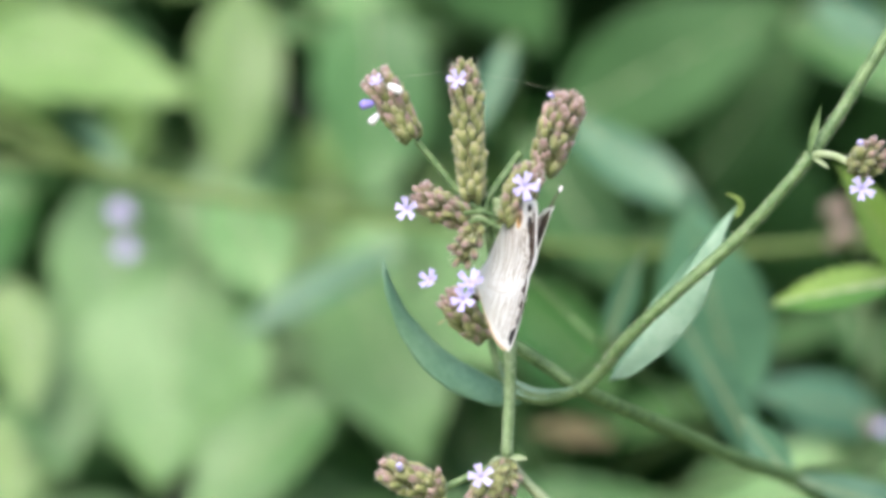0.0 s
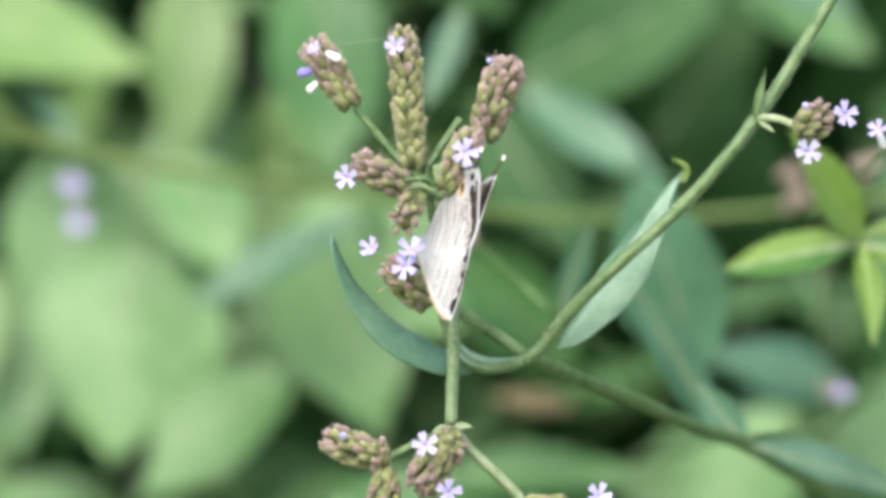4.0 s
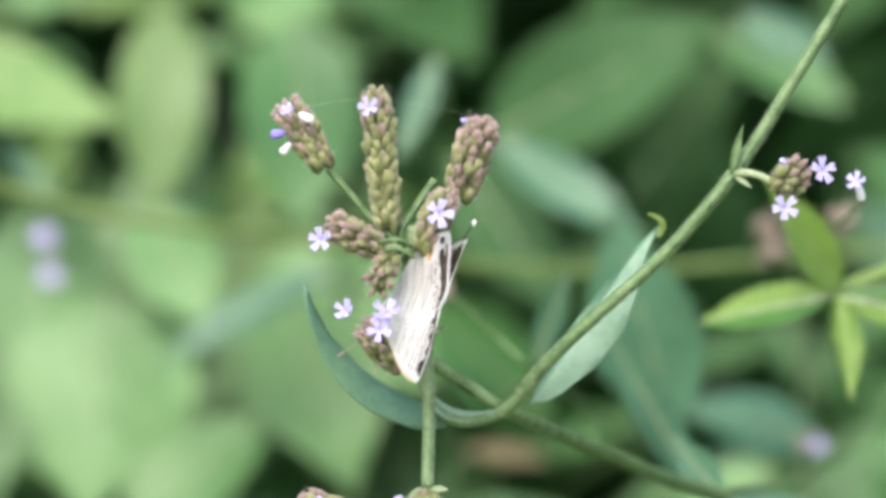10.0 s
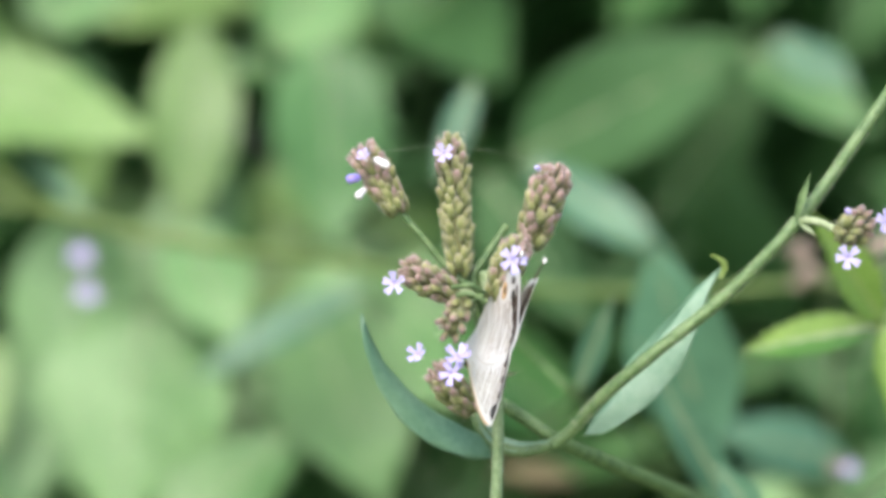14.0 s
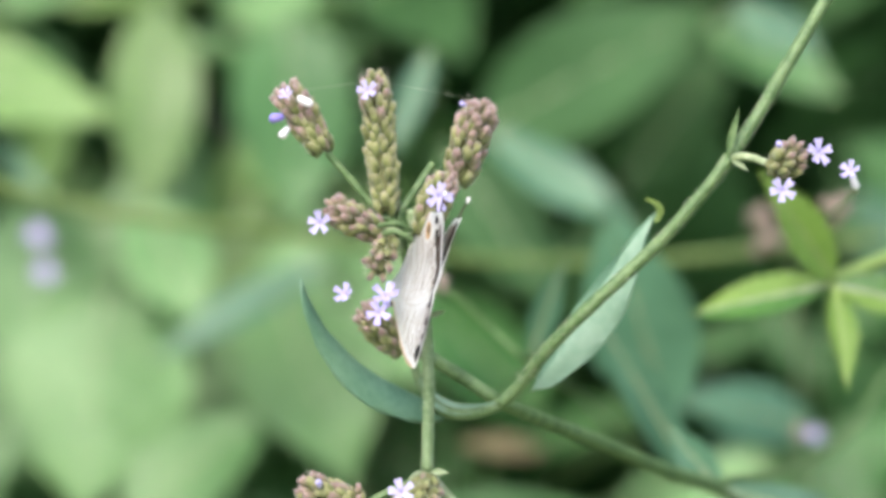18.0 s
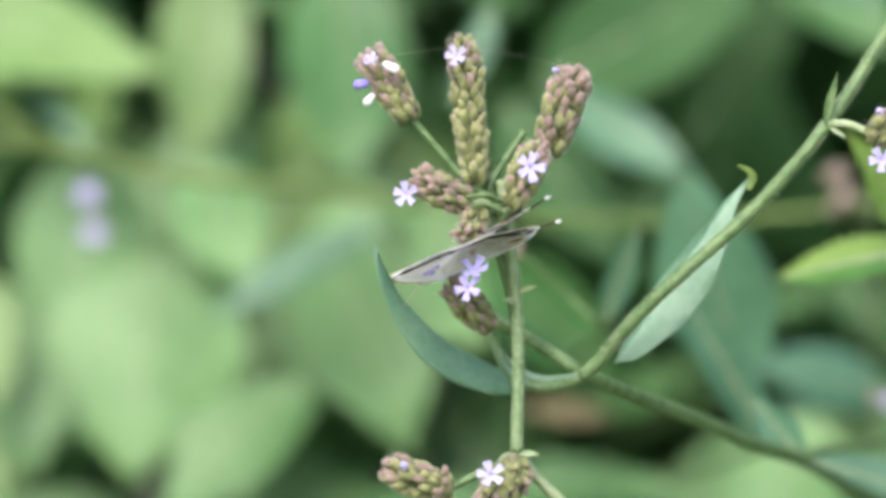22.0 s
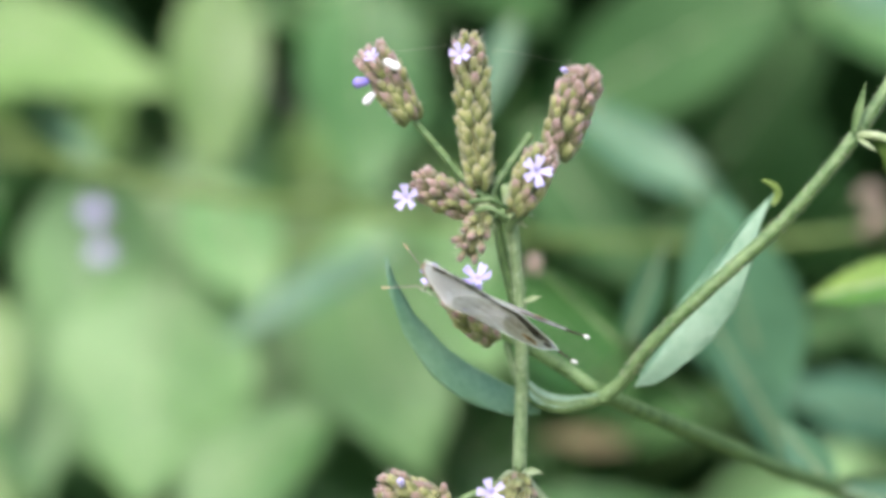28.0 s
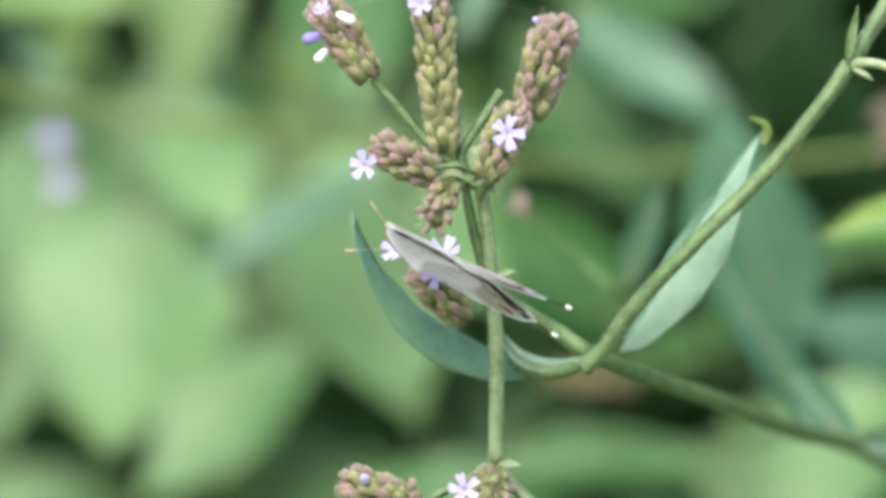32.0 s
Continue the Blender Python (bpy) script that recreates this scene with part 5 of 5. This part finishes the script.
for s in (-1, 1):
    bm = bmesh.new()
    bmesh.ops.create_icosphere(bm, subdivisions=2, radius=0.00036)
    part("eye", bm, M_WING_DARK, fly, "dark round eye").location = (-0.0006, s * 0.0004, -0.0017)
    ant = [Vector(p) / 1000 for p in ((-0.7, s * 0.3, -1.9), (-2.2, s * 1.3, -3.4), (-3.7, s * 2.6, -5.4))]
    part("antenna", tube_bm(ant, 0.00006, 0.00006, 6, 6), M_WING_LINE, fly)
    part("antenna_club", tube_bm([ant[2], ant[2] + (ant[2] - ant[1]) * 0.18, ant[2] + (ant[2] - ant[1]) * 0.36], 0.0001, 0.00013, 4, 6), M_WING_COSTA, fly, "tan antenna club")
    part("palp", tube_bm([Vector(p) / 1000 for p in ((-0.9, s * 0.2, -1.5), (-1.5, s * 0.25, -1.7), (-1.9, s * 0.2, -2.0))], 0.00014, 0.00007, 4, 6), M_FUR, fly, "pale grey palp")
    for lx in (-0.4, 0.3, 1.0):
        part("leg", tube_bm([Vector(p) / 1000 for p in ((lx - 1.2, s * 0.4, lx - 1.8), (lx - 2.2, s * 1.0, lx - 1.0), (lx - 3.0, s * 0.9, lx - 1.4))], 0.00011, 0.00007, 5, 5), M_FUR, fly, "pale grey leg")


# ================= movement =================
SWAY = [
    (0, 0.00016, 0.00067, 0.180),
    (0.5, -0.00120, 0.00010, 0.317),
    (1, -0.00183, 0.00099, 0.206),
    (1.5, -0.00165, 0.00086, -0.027),
    (2, -0.00160, 0.00009, -0.070),
    (2.5, 0.00141, -0.00332, 1.288),
    (3, -0.00171, -0.00266, 0.405),
    (3.5, -0.00060, 0.00097, 0.186),
    (5.5, -0.00112, -0.00054, -0.499),
    (6, 0.00352, -0.00317, 2.956),
    (6.5, 0.00108, -0.00158, 0.391),
    (7, 0.00287, -0.00188, 2.237),
    (7.5, 0.00183, 0.00042, 0.361),
    (8, 0.00156, -0.00158, 1.035),
    (8.5, -0.00176, -0.00134, -0.022),
    (9, 0.00299, 0.00188, -0.325),
    (9.5, -0.00059, 0.00066, -0.759),
    (10, -0.00042, -0.00023, -0.357),
    (10.5, 0.00066, -0.00135, -0.107),
    (11, 0.00403, -0.00200, 0.352),
    (11.5, 0.00173, -0.00296, 0.328),
    (12, 0.00347, -0.00247, 1.452),
    (12.5, 0.00039, 0.00150, -0.473),
    (13, 0.00165, 0.00119, 0.207),
    (13.5, -0.00049, 0.00098, -0.626),
    (14, 0.00136, -0.00203, 0.123),
    (14.5, -0.00177, 0.00213, -1.559),
    (16.5, -0.00132, 0.00115, -0.218),
    (17, 0.00183, -0.00043, 0.131),
    (17.5, 0.00112, 0.00145, 0.359),
    (18, -0.00022, 0.00105, 0.091),
    (18.5, 0.00121, -0.00099, 1.116),
    (19, -0.00245, 0.00104, -0.074),
    (19.5, 0.00113, -0.00008, 0.734),
    (20, -0.00076, 0.00137, -0.182),
    (20.5, -0.00337, 0.00113, -0.305),
    (21, 0.00046, -0.00007, 0.567),
    (21.5, -0.00060, 0.00073, -0.087),
    (22, 0.00092, 0.00012, 0.314),
    (22.5, 0.00148, 0.00015, 0.504),
    (23, -0.00062, 0.00110, -0.301),
    (23.5, -0.00002, 0.00103, -0.110),
    (24, 0.00097, 0.00021, 0.324),
    (24.5, -0.00119, 0.00139, -0.571),
    (26.5, -0.00394, -0.00088, 0.247),
    (27, -0.00170, -0.00071, 0.313),
    (27.5, -0.00131, 0.00141, 0.390),
    (28, -0.00089, 0.00077, 0.650),
    (28.5, -0.00159, 0.00186, 0.246),
    (29, -0.00162, 0.00071, -0.011),
    (29.5, -0.00221, 0.00107, 0.099),
    (30, -0.00252, 0.00125, -0.207),
    (30.5, 0.00036, -0.00020, 0.297),
    (31, -0.00229, 0.00081, 0.148),
    (31.5, -0.00124, -0.00091, 0.468),
    (32, -0.00161, -0.00137, 0.422),
]
BRANCH = [
    (0, 0.00075, 0.00026, -0.994),
    (0.5, 0.00032, 0.00022, -1.195),
    (1, 0.00031, 0.00018, -2.246),
    (1.5, 0.00023, 0.00014, -2.353),
    (2, -0.00010, 0.00017, -1.704),
    (2.5, 0.00021, 0.00019, 3.430),
    (3, 0.00020, 0.00020, 1.750),
    (3.5, 0.00054, 0.00030, -1.197),
    (5.5, -0.00001, -0.00015, -0.968),
    (6, 0.00048, 0.00109, 5.506),
    (6.5, 0.00032, 0.00042, 1.557),
    (7, 0.00126, 0.00128, 5.160),
    (7.5, 0.00121, 0.00063, 0.448),
    (8, 0.00084, 0.00059, 2.416),
    (8.5, -0.00085, -0.00053, -0.392),
    (9, 0.00182, 0.00137, -0.304),
    (9.5, -0.00001, 0.00009, -2.058),
    (10, 0.00003, 0.00008, -0.578),
    (10.5, 0.00003, 0.00005, 1.762),
    (11, 0.00071, 0.00062, 4.390),
    (11.5, 0.00013, 0.00012, 3.474),
    (12, 0.00090, 0.00074, 5.822),
    (12.5, 0.00065, 0.00068, -1.072),
    (13, 0.00096, 0.00093, 1.002),
    (13.5, 0.00050, 0.00045, -2.018),
    (14, 0.00014, 0.00009, 2.200),
    (14.5, 0.00038, 0.00040, -4.948),
    (16.5, 0.00028, 0.00030, -2.088),
    (17, 0.00058, 0.00055, 1.801),
    (17.5, 0.00085, 0.00088, -0.618),
    (18, 0.00067, 0.00070, -1.083),
    (18.5, 0.00054, 0.00051, 2.079),
    (19, -0.00001, -0.00002, -3.153),
    (19.5, 0.00068, 0.00066, 1.101),
    (20, 0.00033, 0.00035, -1.896),
    (20.5, -0.00022, -0.00025, -4.093),
    (21, 0.00035, 0.00035, 0.376),
    (21.5, 0.00024, 0.00026, -1.379),
    (22, 0.00057, 0.00058, 0.103),
    (22.5, 0.00061, 0.00060, 0.797),
    (23, 0.00025, 0.00027, -1.886),
    (23.5, 0.00038, 0.00040, -1.232),
    (24, 0.00044, 0.00043, 0.419),
    (24.5, 0.00007, 0.00008, -3.231),
    (26.5, -0.00069, -0.00071, -2.423),
    (27, -0.00038, -0.00044, -0.937),
    (27.5, 0.00015, -0.00025, -2.005),
    (28, 0.00031, 0.00002, -0.568),
    (28.5, 0.00048, -0.00007, -2.165),
    (29, -0.00004, -0.00041, -2.162),
    (29.5, 0.00000, -0.00056, -2.749),
    (30, 0.00002, -0.00054, -3.711),
    (30.5, -0.00130, -0.00121, 0.538),
    (31, -0.00043, -0.00086, -3.159),
    (31.5, -0.00078, -0.00076, -0.766),
    (32, -0.00060, -0.00060, -2.600),
]
FLY = [
    (0, 0.00150, 0.00353, 0.59275, -16.91, -6.48, -65.38),
    (0.5, 0.00019, 0.00353, 0.59222, -17.05, -6.37, -65.28),
    (1, -0.00051, 0.00352, 0.59303, -17.19, -6.26, -65.17),
    (1.5, -0.00050, 0.00351, 0.59278, -17.32, -6.16, -65.07),
    (2, -0.00041, 0.00351, 0.59200, -17.46, -6.04, -64.97),
    (2.5, 0.00359, 0.00350, 0.58889, -17.60, -5.93, -64.86),
    (3, -0.00029, 0.00349, 0.58933, -17.73, -5.82, -64.76),
    (3.5, 0.00064, 0.00349, 0.59293, -17.88, -5.72, -64.67),
    (5.5, -0.00045, 0.00346, 0.59118, -18.42, -5.27, -64.27),
    (6, 0.00678, 0.00345, 0.58948, -18.55, -5.16, -64.18),
    (6.5, 0.00220, 0.00343, 0.59055, -19.17, -5.09, -63.52),
    (7, 0.00496, 0.00341, 0.59093, -19.78, -5.00, -62.86),
    (7.5, 0.00258, 0.00339, 0.59248, -19.80, -5.72, -62.17),
    (8, 0.00239, 0.00336, 0.59065, -19.83, -6.44, -61.49),
    (8.5, -0.00196, 0.00334, 0.59032, -19.89, -7.16, -60.81),
    (9, 0.00234, 0.00332, 0.59338, -19.96, -7.89, -60.14),
    (9.5, -0.00173, 0.00332, 0.59196, -20.74, -7.50, -60.29),
    (10, -0.00132, 0.00333, 0.59118, -21.51, -7.09, -60.44),
    (10.5, -0.00014, 0.00334, 0.59012, -22.30, -6.71, -60.60),
    (11, 0.00355, 0.00335, 0.58966, -23.08, -6.32, -60.77),
    (11.5, 0.00107, 0.00336, 0.58851, -23.87, -5.93, -60.95),
    (12, 0.00384, 0.00337, 0.58933, -24.65, -5.56, -61.13),
    (12.5, -0.00024, 0.00338, 0.59303, -22.30, -4.97, -63.78),
    (13, 0.00224, 0.00338, 0.59332, -19.96, -4.28, -66.38),
    (13.5, 0.00007, 0.00338, 0.59327, -17.68, -3.66, -68.83),
    (14, 0.00324, 0.00338, 0.59097, -15.42, -2.95, -71.25),
    (14.5, -0.00072, 0.00338, 0.59506, -13.20, -2.14, -73.63),
    (16.5, -0.00010, 0.00338, 0.59300, -19.75, -6.44, -69.54),
    (17, 0.00334, 0.00338, 0.59177, -18.28, -4.82, -70.42),
    (17.5, 0.00288, 0.00338, 0.59422, -16.83, -3.17, -71.26),
    (18, 0.00133, 0.00338, 0.59401, -15.41, -1.51, -72.06),
    (18.3, 0.00285, 0.00338, 0.59310, -14.83, -0.61, -71.40),
    (18.5, 0.00406, 0.00352, 0.59211, -12.64, 0.07, -72.22),
    (19, 0.00030, 0.00386, 0.59311, -7.24, 1.99, -74.23),
    (19.5, 0.00444, 0.00252, 0.59292, 10.35, 14.28, -60.47),
    (20, 0.00158, -0.00510, 0.59155, 23.60, -0.20, -39.10),
    (20.5, 0.00141, -0.00770, 0.59153, 30.70, -8.10, -45.10),
    (21, -0.00176, -0.00306, 0.59124, 2.19, 1.11, -3.05),
    (21.1, -0.00305, -0.00074, 0.59247, -10.31, 7.03, -21.78),
    (21.2, -0.00432, 0.00158, 0.59369, -24.23, 8.17, -41.44),
    (21.3, -0.00561, 0.00390, 0.59492, -37.65, 4.28, -60.66),
    (21.4, -0.00498, 0.00406, 0.59466, -43.48, 2.80, -62.37),
    (21.5, -0.00435, 0.00422, 0.59439, -49.22, 1.04, -63.89),
    (21.85, -0.00422, 0.00525, 0.59302, -63.62, -8.25, -71.69),
    (22, -0.00417, 0.00569, 0.59243, -68.85, -13.42, -74.49),
    (22.1, -0.00429, 0.00549, 0.59169, -73.47, -17.52, -76.46),
    (22.2, -0.00440, 0.00528, 0.59094, -78.06, -21.75, -78.11),
    (22.3, -0.00452, 0.00508, 0.59020, -82.67, -26.09, -79.43),
    (22.33, -0.00182, 0.00255, 0.59024, -90.36, -6.41, -72.38),
    (22.37, -0.00229, -0.00082, 0.58943, -104.67, 26.74, -53.46),
    (22.4, -0.00266, -0.00435, 0.58884, -109.24, 53.53, -40.56),
    (22.5, -0.00249, -0.00395, 0.58959, -108.67, 49.39, -44.81),
    (22.6, -0.00292, -0.00355, 0.59030, -110.07, 45.60, -50.23),
    (22.8, -0.00402, -0.00294, 0.59068, -109.19, 39.72, -52.09),
    (23, -0.00513, -0.00232, 0.59106, -108.14, 33.74, -53.56),
    (23.2, -0.00580, -0.00214, 0.59118, -108.22, 25.85, -55.55),
    (23.5, -0.00680, -0.00186, 0.59135, -107.76, 14.13, -58.74),
    (23.8, -0.00539, -0.00359, 0.59159, -108.26, 13.30, -56.50),
    (24, -0.00444, -0.00474, 0.59175, -108.54, 12.83, -54.97),
    (24.2, -0.00469, -0.00451, 0.59165, -108.67, 8.65, -56.24),
    (24.5, -0.00508, -0.00417, 0.59153, -108.77, 2.39, -58.12),
    (24.7, -0.00531, -0.00415, 0.59151, -108.89, 3.40, -58.47),
    (25, -0.00563, -0.00407, 0.59134, -109.33, 3.66, -59.56),
    (25.3, -0.00592, -0.00394, 0.59104, -110.01, 2.95, -61.09),
    (25.6, -0.00621, -0.00380, 0.59071, -110.77, 1.81, -62.75),
    (26, -0.00660, -0.00363, 0.59031, -111.79, 0.68, -64.72),
    (26.5, -0.00715, -0.00354, 0.59012, -112.72, 1.85, -66.04),
    (27, -0.00513, -0.00339, 0.59060, -114.83, 5.12, -66.25),
    (27.5, -0.00490, -0.00325, 0.59262, -115.95, 4.91, -65.80),
    (28, -0.00459, -0.00311, 0.59178, -117.05, 4.70, -65.35),
    (28.5, -0.00551, -0.00315, 0.59304, -116.87, 5.13, -65.26),
    (29, -0.00573, -0.00320, 0.59198, -116.70, 5.55, -65.18),
    (29.5, -0.00611, -0.00324, 0.59269, -116.52, 5.98, -65.09),
    (30, -0.00655, -0.00329, 0.59305, -116.35, 6.41, -64.99),
    (30.5, -0.00301, -0.00333, 0.59184, -116.78, 6.13, -65.59),
    (31, -0.00574, -0.00338, 0.59286, -117.20, 5.86, -66.19),
    (31.5, -0.00422, -0.00342, 0.59132, -117.61, 5.58, -66.79),
    (32, -0.00475, -0.00347, 0.59097, -118.02, 5.30, -67.39),
]


def motions():
    f0, b0 = flower.location.copy(), branch.location.copy()
    walk(flower, [(t, pose(f0.x + x, f0.y, f0.z + z, 0, a, 0)) for t, x, z, a in SWAY])
    walk(branch, [(t, pose(b0.x + x, b0.y, b0.z + z, 0, a, 0)) for t, x, z, a in BRANCH])
    walk(fly, [(t, pose(*p)) for t, *p in FLY])


motions()
